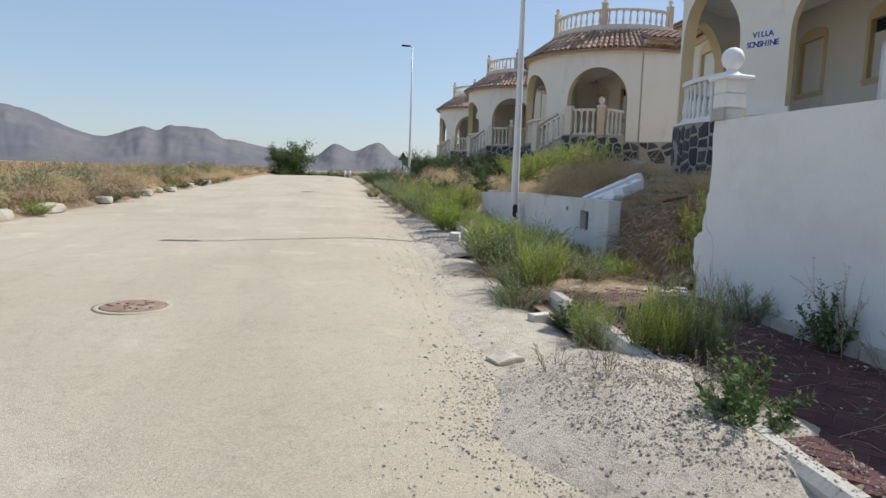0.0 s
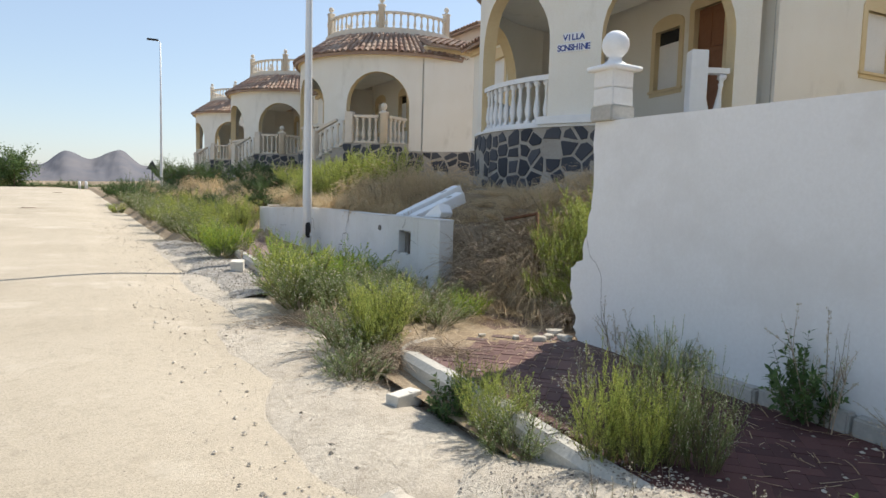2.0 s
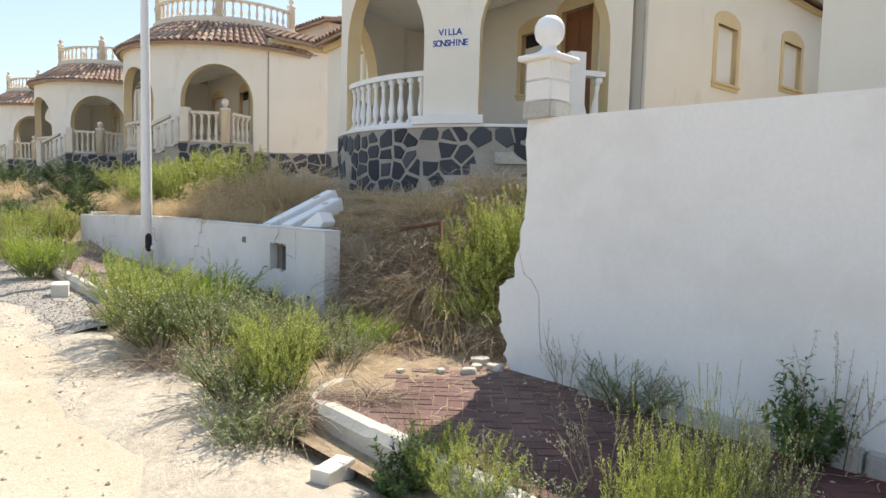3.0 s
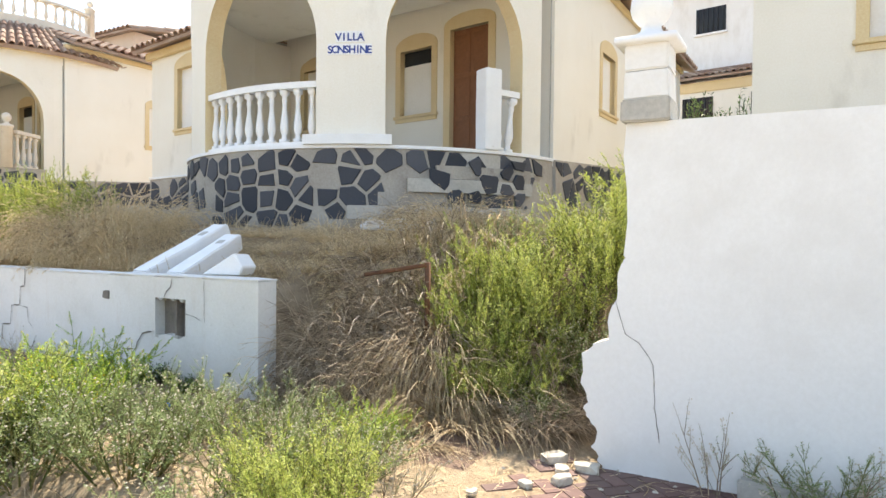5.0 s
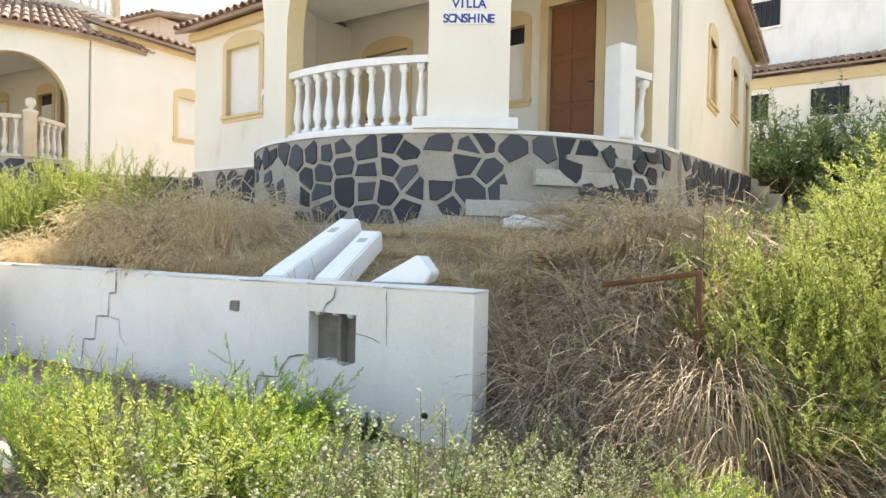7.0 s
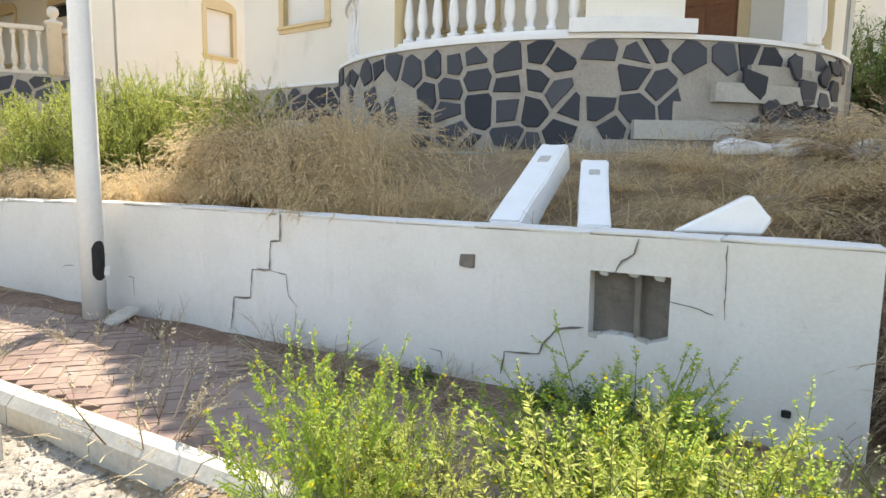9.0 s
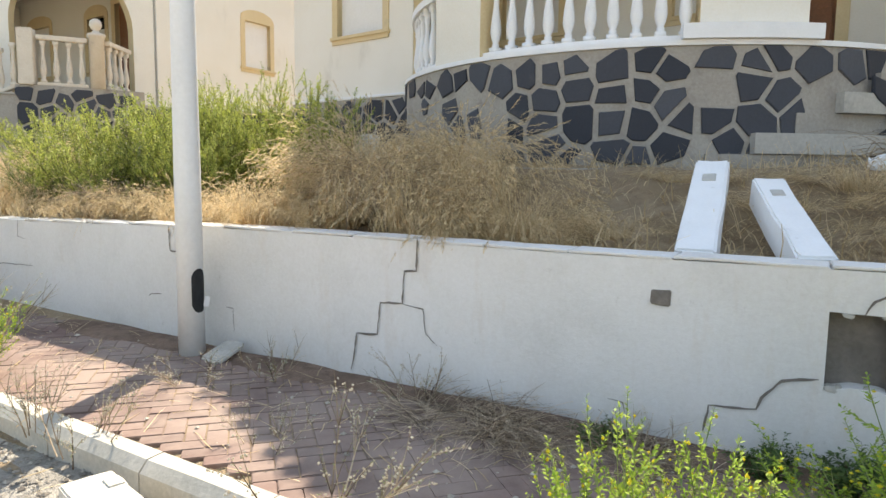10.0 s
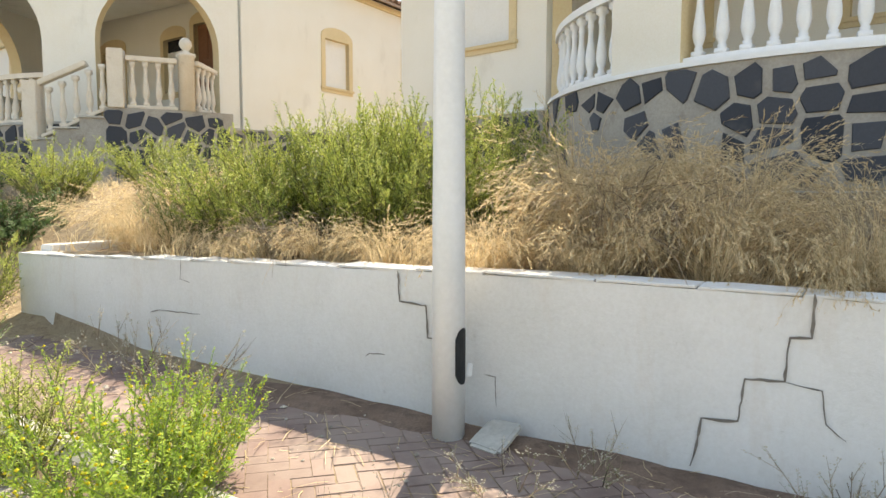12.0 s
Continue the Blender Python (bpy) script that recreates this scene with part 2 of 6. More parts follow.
SEED = leaf_material("pale_seed_head", (0.55, 0.48, 0.36), (0.70, 0.64, 0.52), 0.3)


# ---- mesh helpers ----
def mesh_of(name, verts, faces, mats, index=None, smooth=False):
    me = bpy.data.meshes.new(name)
    me.from_pydata([tuple(v) for v in verts], [], [tuple(f) for f in faces])
    for m in mats if isinstance(mats, (list, tuple)) else (mats,):
        me.materials.append(m)
    if index is not None:
        me.polygons.foreach_set("material_index", np.asarray(index, dtype=np.int32))
    if smooth:
        me.polygons.foreach_set("use_smooth", np.ones(len(me.polygons), dtype=bool))
    me.update()
    return me


def bm_mesh(name, bm, mat, smooth=False):
    bmesh.ops.recalc_face_normals(bm, faces=bm.faces)
    me = bpy.data.meshes.new(name)
    bm.to_mesh(me)
    bm.free()
    for m in mat if isinstance(mat, (list, tuple)) else (mat,):
        me.materials.append(m)
    if smooth:
        me.polygons.foreach_set("use_smooth", np.ones(len(me.polygons), dtype=bool))
    return me


def part(name, data, parent, m=None, label=""):
    """Links a mesh as one part under a thing or a part, at the pose m in its parent."""
    ob = new(name, data)
    ob.parent = parent
    if m is not None:
        ob.matrix_basis = m
    return tagged(ob, label)


def thing(name, m, label, category, group="", kind=""):
    ob = new(name)
    ob.empty_display_size = 0.1
    ob.matrix_basis = m
    return tagged(ob, label, category, group, kind)


def box(name, x0, x1, y0, y1, z0, z1, mat, bevel=0.012, wob=0.0, cuts=0, seed=1):
    """A bevelled block, with edges a little uneven where wob is given."""
    bm = bmesh.new()
    bmesh.ops.create_cube(bm, size=1)
    for v in bm.verts:
        v.co = Vector((x0 + (v.co.x + 0.5) * (x1 - x0), y0 + (v.co.y + 0.5) * (y1 - y0), z0 + (v.co.z + 0.5) * (z1 - z0)))
    if cuts:
        bmesh.ops.subdivide_edges(bm, edges=bm.edges, cuts=cuts, use_grid_fill=True)
    if bevel:
        bmesh.ops.bevel(bm, geom=[e for e in bm.edges if len(e.link_faces) == 2 and e.calc_face_angle(0) > 0.5], offset=bevel, segments=2, affect="EDGES")
    if wob:
        for v in bm.verts:
            v.co += noise.noise_vector(v.co * 6 + Vector((seed, 0, 0))) * wob
    return bm_mesh(name, bm, mat)


def lathe(name, profile, mat, n=14, square=()):
    """A turned shape from (radius, height) pairs; pairs whose number is in square are drawn as squares."""
    verts, faces = [], []
    for k, (r, z) in enumerate(profile):
        for i in range(n):
            a = 2 * math.pi * (i + 0.5) / n
            q = r / max(abs(math.cos(a)), abs(math.sin(a))) if k in square else r
            verts.append((q * math.cos(a), q * math.sin(a), z))
    for k in range(len(profile) - 1):
        for i in range(n):
            j = (i + 1) % n
            faces.append((k * n + i, k * n + j, k * n + n + j, k * n + n + i))
    faces.append(tuple(range(n - 1, -1, -1)))
    faces.append(tuple((len(profile) - 1) * n + i for i in range(n)))
    me = mesh_of(name, verts, faces, mat, smooth=True)
    return me


def tube(name, pts, radii, mat, n=7):
    """A swept round bar along points."""
    verts, faces = [], []
    pts = [Vector(p) for p in pts]
    for k, p in enumerate(pts):
        d = (pts[min(k + 1, len(pts) - 1)] - pts[max(k - 1, 0)]).normalized()
        u = d.orthogonal().normalized()
        w = d.cross(u)
        r = radii[k] if isinstance(radii, (list, tuple)) else radii
        verts += [p + (u * math.cos(2 * math.pi * i / n) + w * math.sin(2 * math.pi * i / n)) * r for i in range(n)]
    for k in range(len(pts) - 1):
        for i in range(n):
            j = (i + 1) % n
            faces.append((k * n + i, k * n + j, k * n + n + j, k * n + n + i))
    faces += [tuple(range(n - 1, -1, -1)), tuple((len(pts) - 1) * n + i for i in range(n))]
    return mesh_of(name, verts, faces, mat, smooth=True)


def smooth(a, b, x):
    t = min(max((x - a) / (b - a), 0.0), 1.0)
    return t * t * (3 - 2 * t)


# ---- the lie of the land ----
KERB_END = 5.05


def road_z(y):
    return 0.012 * (min(max(y, -20), 70) - 4.8) - 0.03 * smooth(70, 200, y) * 10


def fall(x):
    """The road's fall towards its gutters."""
    return 0.13 * smooth(0.0, 2.1, x) + 0.05 * smooth(-3, -7, x)


def kerb_x(y):
    return 2.23 + 0.052 * (min(max(y, -3), 14) - 1)


def land_z(x, y):
    """Height of the soil at a place."""
    r = road_z(y)
    n1 = noise.noise(Vector((x * 0.6, y * 0.6, 0))) * 0.05 + noise.noise(Vector((x * 2.1, y * 2.1, 3))) * 0.018
    if x < -7.2:
        return r + smooth(-7.2, -8.4, x) * (0.13 + n1 * 1.5) - smooth(-15, -60, x) * 0.5
    if x < 2.0:
        return r - 0.03 - fall(x)
    k = smooth(9.9, 10.5, y) - smooth(16, 17, y)
    low = r - 0.15 + 0.235 * smooth(2.05 + 0.5 * k, 2.5 + 0.3 * k, x)
    step = smooth(4.28, 4.38, x)
    bank = 0.97 + 0.58 * smooth(4.6, 7.2, x) + n1
    slope = low + (1.5 - low) * smooth(4.1, 7.0, x) + n1 * smooth(4.2, 5, x)
    if y < 4.7:
        z = low + (1.2 + 0.35 * smooth(4.6, 7.2, x) + n1 - low) * step
    elif y < 7.85:
        z = slope
    elif y < 17.2:
        z = low + (bank - low) * step
    else:
        z = low + (1.5 + 0.1 - low) * smooth(3.6, 7.2, x) + n1 * smooth(3.6, 4.5, x)
    return z + 1.2 * smooth(14, 24, x) - smooth(120, 400, y) * 3 * smooth(6, 30, x)


def grid_mesh(name, xs, ys, fn, mat):
    verts = [(x, y, fn(x, y)) for y in ys for x in xs]
    w = len(xs)
    faces = [(j * w + i, j * w + i + 1, j * w + w + i + 1, j * w + w + i) for j in range(len(ys) - 1) for i in range(w - 1)]
    return mesh_of(name, verts, faces, mat, smooth=True)


def steps(*spans):
    out = [spans[0][0]]
    for a, b, d in spans:
        n = max(1, round((b - a) / d))
        out += [a + (b - a) * k / n for k in range(1, n + 1)]
    return out


gx = steps((-3000, -200, 700), (-200, -40, 40), (-40, -9, 3), (-9, -6.8, 0.3), (-6.8, 1.9, 2.9), (1.9, 8, 0.12), (8, 16, 0.8), (16, 60, 8), (60, 3000, 735))
gy = steps((-400, -20, 60), (-20, -4, 2), (-4, 20, 0.2), (20, 60, 1.5), (60, 200, 10), (200, 4000, 475))
tagged(new("ground", grid_mesh("ground", gx, gy, land_z, SOIL)), "dry brown soil with pebbles and dust", "ground", kind="structure")


tagged(new("ground", grid_mesh("ground", steps((3.3, 7.2, 0.13)), steps((5.2, 7.8, 0.13)), lambda x, y: land_z(x, y) + 0.012 - 0.05 * (max(abs(x - 5.2) / 1.9, abs(y - 6.5) / 1.3)) ** 8, FOOT_SOIL)), "dark red-brown soil in the overgrown gateway", "ground", kind="structure")


def road_fn(x, y):
    return road_z(y) - fall(x) + 0.004 + 0.012 * noise.noise(Vector((x * 0.8, y * 0.8, 7)))


rx = steps((-7.4, -3, 0.6), (-3, 2.9, 0.25))
ry = steps((-30, -4, 2), (-4, 20, 0.25), (20, 76, 2))
tagged(new("road", grid_mesh("road", rx, ry, road_fn, ROAD)), "dusty pale road surface with sand and grit", "road", kind="structure")

# mountains on the skyline: a rough ridge whose summits stand at their bearings (degrees from +y) and heights (degrees)
SUMMITS = [(-80, 3.0), (-40, 4.6), (-28, 4.3), (-24, 4.0), (-17.5, 2.1), (-14.6, 2.95), (-13.7, 2.7), (-12.7, 3.2), (-10.2, 3.1), (-8.5, 2.3), (-4.9, 1.75), (-1.5, 1.2), (0.25, 2.3), (1.8, 1.75), (3.85, 2.55), (5.5, 1.4), (9, 0.6), (16, 0.2)]


def ridge_height(b):
    for (b0, h0), (b1, h1) in zip(SUMMITS, SUMMITS[1:]):
        if b0 <= b <= b1:
            return h0 + (h1 - h0) * smooth(0, 1, (b - b0) / (b1 - b0))
    return 0.2


def mountain_ring(a0, a1, n, dist, depth):
    verts, faces, d = [], [], 16
    for j in range(d + 1):
        v = j / d
        for i in range(n + 1):
            b = a0 + (a1 - a0) * i / n
            k = noise.fractal(Vector((b * 1.1, v * 4, 3.3)), 0.75, 2.1, 6)
            h = math.tan(radians(ridge_height(b + 0.25 * k * (1 - v)))) * (dist + depth)
            r = dist + depth * v
            z = h * (v ** 0.8) * (1 + 0.14 * k * (1 - v * 0.85)) - 6 * (1 - v)
            verts.append((r * math.sin(radians(b)), r * math.cos(radians(b)), z))
    w = n + 1
    for j in range(d):
        for i in range(n):
            q = j * w + i
            faces.append((q, q + 1, q + w + 1, q + w))
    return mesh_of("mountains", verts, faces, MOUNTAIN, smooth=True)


tagged(new("backdrop", mountain_ring(-75, 14, 520, 2600, 900)), "mountain ridge on the skyline, haze put into its blue-grey colour", "mountain", kind="structure")

# ---- pavement and kerb ----
def pave_z(x, y):
    return road_z(y) + 0.098


tagged(new("pavement", grid_mesh("pavement", steps((2.1, 4.3, 0.2)), steps((-8, 5.6, 0.4)), lambda x, y: pave_z(x, y) + (0 if x > kerb_x(y) else -0.12), SOIL)), "sandy bed of the red block pavement", "pavement", kind="structure")
far_pave = tagged(new("pavement", grid_mesh("pavement", steps((2.5, 4.3, 0.2)), steps((8.6, 30, 0.5)), lambda x, y: pave_z(x, y) + (0 if x > kerb_x(y) else -0.12), SOIL)), "dusty soil bed of the red block pavement", "pavement", kind="structure")


def kerb_stone(y0, y1, tilt=0.0):
    """One kerb stone with a chamfered road edge."""
    bm = bmesh.new()
    prof = [(-0.13, -0.3), (0.0, -0.3), (0.0, 0.13), (-0.085, 0.13), (-0.13, 0.085)]
    rows = [[bm.verts.new((px, y, pz)) for px, pz in prof] for y in (y0 + 0.004, (y0 + y1) / 2, y1 - 0.004)]
    for a, b in zip(rows, rows[1:]):
        for i in range(5):
            bm.faces.new((a[i], a[(i + 1) % 5], b[(i + 1) % 5], b[i]))
    bm.faces.new(rows[0])
    bm.faces.new(rows[-1][::-1])
    bmesh.ops.bevel(bm, geom=[e for e in bm.edges if e.calc_face_angle(0) > 0.4], offset=0.008, segments=1, affect="EDGES")
    for v in bm.verts:
        v.co += noise.noise_vector(v.co * 5) * 0.006
        v.co.x += kerb_x(v.co.y)
        v.co.z += road_z(v.co.y) + tilt
    return bm_mesh("kerb_stone", bm, KERB)


kerb = tagged(new("kerb"), "pale concrete kerb in stones along the pavement", "kerb", kind="structure")
y = -6.0
while y < 19:
    if not (KERB_END - 0.4 < y + 0.3 < 9.0):
        part("kerb_stone", kerb_stone(y, y + 0.7, random.uniform(-0.006, 0.006)), kerb)
    y += 0.7
part("kerb_stone", kerb_stone(4.4, 5.06, -0.008), kerb)
corner = bmesh.new()
prev = None
for k in range(9):
    a = radians(180 - 90 * k / 8)
    ring = [corner.verts.new((kerb_x(5) + 0.42 + r * math.cos(a), KERB_END + r * math.sin(a), road_z(5) + z)) for r, z in ((0.53, -0.2), (0.53, 0.08), (0.50, 0.106), (0.42, 0.106), (0.42, -0.2))]
    if prev:
        for i in range(5):
            corner.faces.new((prev[i], prev[(i + 1) % 5], ring[(i + 1) % 5], ring[i]))
    else:
        corner.faces.new(ring)
    prev = ring
corner.faces.new(prev[::-1])
part("kerb_stone", bm_mesh("kerb_corner", corner, KERB), kerb)


# ---- boundary walls ----
def wall_front(name, x0, x1, ys, top_fn, bot, mat, end_fn=None):
    """A wall along y with a front at x0; top_fn gives its height."""
    verts, faces = [], []
    nz = 8
    for x in (x0, x1):
        for y in ys:
            t = top_fn(y)
            for k in range(nz + 1):
                z = bot + (t - bot) * k / nz
                off = 0.0015 * noise.noise(Vector((y * 1.3, z * 1.3, x * 9)))
                verts.append((x + (off if x == x0 else -off), y, z))
    n, w = len(ys), nz + 1
    for i in range(n - 1):
        for k in range(nz):
            a = i * w + k
            faces.append((a, a + 1, a + w + 1, a + w))
            b = n * w + a
            faces.append((b, b + w, b + w + 1, b + 1))
        faces.append((i * w + nz, n * w + i * w + nz, n * w + (i + 1) * w + nz, (i + 1) * w + nz))
    for i in (0, n - 1):
        for k in range(nz):
            a, b = i * w + k, n * w + i * w + k
            faces.append((a, b, b + 1, a + 1))
    return mesh_of(name, verts, faces, mat, smooth=False)


# the low retaining wall, with a hole broken through its front shell
RW_X, RW_Y0, RW_Y1 = 4.17, 7.70, 17.6
HOLE = (8.56, 8.96, 0.55, 0.88)


def rw_top(y):
    return 1.065 + 0.005 * math.sin(y * 1.7) - 0.004 * (y - 8) - 0.1 * smooth(12.5, 17.5, y)


RW_TURN = pose(4.2, 11.5, 0, 0, 0, -1.25) @ Matrix.Translation((-RW_X, -11.5, 0))
wall_low = thing("wall_low", RW_TURN, "low white rendered retaining wall, cracked and stained", "wall", kind="structure")
part("render_left", wall_front("wall", RW_X, RW_X + 0.2, steps((HOLE[1], RW_Y1, 0.25)), rw_top, -0.25, LOW_WALL), wall_low)
part("render_right", wall_front("wall", RW_X, RW_X + 0.2, steps((RW_Y0, HOLE[0], 0.2)), rw_top, -0.25, LOW_WALL), wall_low)
part("render_above", wall_front("wall", RW_X, RW_X + 0.2, steps((HOLE[0] - 0.003, HOLE[1] + 0.003, 0.1)), rw_top, HOLE[3], LOW_WALL), wall_low)
part("render_below", wall_front("wall", RW_X, RW_X + 0.2, steps((HOLE[0] - 0.003, HOLE[1] + 0.003, 0.1)), lambda y: HOLE[2] + 0.02 * math.sin(y * 23), -0.25, LOW_WALL), wall_low)
part("block_inside", box("inside", RW_X + 0.1, RW_X + 0.19, HOLE[0] - 0.02, HOLE[1] + 0.02, HOLE[2] - 0.03, HOLE[3] + 0.03, CAVITY, 0.01, 0.02, 3), wall_low, None, "grey inside of a broken hollow block")
part("block_web", box("web", RW_X + 0.03, RW_X + 0.12, 8.70, 8.735, HOLE[2] - 0.02, HOLE[3] + 0.0, CAVITY, 0.004, 0.012, 2), wall_low)
for k in range(7):
    hy, hz = random.uniform(HOLE[0], HOLE[1]), random.choice((HOLE[2] - 0.01, HOLE[3]))
    part("broken_edge", box("chip", -0.03, 0.03, -0.025, 0.025, -0.014, 0.014, CONCRETE, 0.006, 0.02, 1, k), wall_low, pose(RW_X + 0.03, hy, hz, random.uniform(0, 50), 0, 0))
part("return_wall", box("return", RW_X + 0.2, 5.4, RW_Y1 - 0.2, RW_Y1, -0.2, 1.0, LOW_WALL, 0.012, 0.006, 3), wall_low)

# the coping: a slightly proud weathered strip along the top, in lengths
y = RW_Y0
while y < RW_Y1 - 0.05:
    l = min(random.uniform(0.4, 0.65), RW_Y1 - y)
    zt = rw_top(y + l / 2)
    part("coping", box("coping", RW_X - 0.005, RW_X + 0.22, y + 0.002, y + l - 0.002, zt + 0.002, zt + 0.016, LOW_WALL, 0.005, 0.006, 2, int(y * 10)), wall_low, None, "weathered pale coping strip")
    y += l


def crack(parent, pts, width, x=RW_X):
    """A stepped crack as a dark recessed groove with lips: a thin ribbon proud by a hair."""
    verts, faces = [], []
    rnd = random.Random(len(pts) * 7 + int(pts[0][0] * 100))
    line = []
    for (y0, z0), (y1, z1) in zip(pts, pts[1:]):
        n = max(2, int(math.hypot(y1 - y0, z1 - z0) / 0.03))
        line += [(y0 + (y1 - y0) * k / n + rnd.uniform(-0.003, 0.003), z0 + (z1 - z0) * k / n + rnd.uniform(-0.003, 0.003)) for k in range(n)]
    line.append(pts[-1])
    for k, (y, z) in enumerate(line):
        a, b = line[max(k - 1, 0)], line[min(k + 1, len(line) - 1)]
        dy, dz = b[0] - a[0], b[1] - a[1]
        l = math.hypot(dy, dz) or 1
        w = width * rnd.uniform(0.5, 1.3) * (0.35 if k in (0, len(line) - 1) else 1)
        verts += [(x - 0.0095, y - dz / l * w, z + dy / l * w), (x - 0.0095, y + dz / l * w, z - dy / l * w)]
    for k in range(len(line) - 1):
        faces.append((2 * k, 2 * k + 1, 2 * k + 3, 2 * k + 2))
    return part("crack", mesh_of("crack", verts, faces, CAVITY), parent, None, "dark open crack along the block joints")


crack(wall_low, [(11.04, 1.07), (11.045, 0.88), (11.13, 0.875), (11.14, 0.68), (11.30, 0.67), (11.32, 0.47), (11.48, 0.455), (11.50, 0.30), (11.52, 0.22)], 0.006)
crack(wall_low, [(11.14, 0.68), (11.0, 0.66), (10.98, 0.52), (10.9, 0.46)], 0.003)
crack(wall_low, [(13.2, 1.04), (13.19, 0.855), (13.0, 0.845), (12.99, 0.66), (12.86, 0.645)], 0.006)
crack(wall_low, [(13.3, 0.52), (13.42, 0.51), (13.45, 0.49)], 0.003)
crack(wall_low, [(12.62, 0.50), (12.55, 0.49), (12.54, 0.33)], 0.003)
crack(wall_low, [(8.72, 1.06), (8.74, 0.98), (8.80, 0.94), (8.83, 0.88)], 0.006)
crack(wall_low, [(8.98, 0.58), (9.12, 0.55), (9.2, 0.46), (9.22, 0.40), (9.42, 0.38), (9.44, 0.25)], 0.006)
crack(wall_low, [(8.56, 0.76), (8.42, 0.74), (8.36, 0.72)], 0.004)
crack(wall_low, [(8.32, 1.06), (8.31, 0.7)], 0.003)
crack(wall_low, [(9.9, 0.33), (9.82, 0.32), (9.81, 0.27)], 0.003)
crack(wall_low, [(15.0, 0.60), (15.5, 0.585), (15.6, 0.56)], 0.003)
crack(wall_low, [(15.2, 1.0), (15.22, 0.85), (15.1, 0.83)], 0.003)
part("knocked_hole", box("hole", -0.006, 0.02, -0.045, 0.045, -0.04, 0.04, CAVITY, 0.006, 0.025, 3), wall_low, pose(RW_X - 0.004, 9.66, 0.87), "small hole knocked into the render")
part("knocked_hole", box("hole", -0.006, 0.02, -0.02, 0.02, -0.018, 0.018, BLACK, 0.004, 0.008, 2), wall_low, pose(RW_X - 0.004, 8.02, 0.30))

# the tall white wall with its broken end and brick pillar
TW_X, TW_TOP = 4.045, 2.105
tall = thing("wall_tall", Matrix.Identity(4), "tall white rendered garden wall with a broken end", "wall", kind="structure")
prof = [(4.81, TW_TOP), (4.81, 1.35), (4.84, 1.30), (4.84, 1.10), (4.885, 1.06), (4.90, 0.86), (4.97, 0.83), (5.05, 0.77), (5.06, 0.62), (5.02, 0.5), (5.03, 0.42), (4.96, 0.34), (4.98, 0.22), (4.93, 0.12), (4.95, -0.3)]
verts, faces = [], []
cols = steps((-14, -2, 2.0), (-2, 4.4, 0.4))
fine = []
for (ya, za), (yb, zb) in zip(prof, prof[1:]):
    for k in range(4):
        fine.append((ya + (yb - ya) * k / 4 + random.uniform(-0.015, 0.015), za + (zb - za) * k / 4))
fine.append(prof[-1])
fine[0] = (4.81, TW_TOP)
for x, s in ((TW_X, 1), (TW_X + 0.2, -1)):
    for y, z in fine:
        verts.append((x, y, z))
    for c in cols:
        for y, z in fine:
            verts.append((x, c, z))
n, w = len(fine), len(cols)
for side in (0, 1):
    o = side * n * (w + 1)
    order = [o + n * (1 + i) for i in range(w)] + [o]
    for a, b in zip(order, order[1:]):
        for k in range(n - 1):
            q = (a + k, b + k, b + k + 1, a + k + 1)
            faces.append(q if side else q[::-1])
    offs = order
o2 = n * (w + 1)
idx = [0] * len(faces)
for k in range(n - 1):
    faces.append((k, k + 1, o2 + k + 1, o2 + k))
    idx.append(1)
order = [n * (1 + i) for i in range(w)] + [0]
for a, b in zip(order, order[1:]):
    faces.append((a, b, o2 + b, o2 + a))
    idx.append(0)
part("render", mesh_of("tall_wall", verts, faces, [TALL_WALL, MORTAR], idx), tall)
crack(tall, [(4.86, 1.1), (4.8, 0.9), (4.72, 0.86), (4.64, 0.74), (4.63, 0.5), (4.6, 0.3)], 0.0022, TW_X + 0.007)
y = 4.2
for k in range(12):
    l = random.uniform(0.3, 0.5)
    part("footing_block", box("footing", TW_X - random.uniform(0.08, 0.12), TW_X - 0.002, y - l, y - 0.01, 0.0, 0.2 + random.uniform(-0.02, 0.01), CONCRETE, 0.015, 0.012, 2, k), tall, None, "rough concrete footing block")
    y -= l
pillar = thing("gate_pillar", pose(4.135, 4.70, TW_TOP - 0.004), "square rendered brick pillar with a white ball finial", "pillar")
part("mortar_base", box("base", -0.135, 0.135, -0.135, 0.135, 0, 0.13, CONCRETE, 0.01, 0.006, 2), pillar)
part("brick_course", box("course", -0.122, 0.122, -0.122, 0.122, 0.13, 0.285, WHITE_WALL, 0.008, 0.005, 2), pillar, None, "bare pale block course")
part("brick_course", box("course", -0.124, 0.124, -0.12, 0.12, 0.288, 0.435, WHITE_WALL, 0.008, 0.005, 2), pillar)
part("finial", lathe("finial", [(0.165, 0.435), (0.17, 0.455), (0.165, 0.475), (0.10, 0.50), (0.062, 0.53), (0.055, 0.56), (0.075, 0.575), (0.105, 0.61), (0.118, 0.66), (0.112, 0.71), (0.085, 0.755), (0.045, 0.78), (0.01, 0.787)], PALE_PAINT, 20, (0, 1, 2)), pillar, None, "white cast ball on a square cap")


# ---- villas ----
FLOOR = 2.72
R = 3.55
TURN = -11.0
ARCHES = ((139.0, 18), (189.75, 18.75), (242.5, 18))  # local bearings of the porch arches
PLINTH_H = 1.75


def arch_z(off, half, radius, spring=1.5, rise=1.15):
    u = off / half
    return spring + rise * math.sqrt(max(0.0, 1 - u * u)) if abs(u) < 1 else 0.0


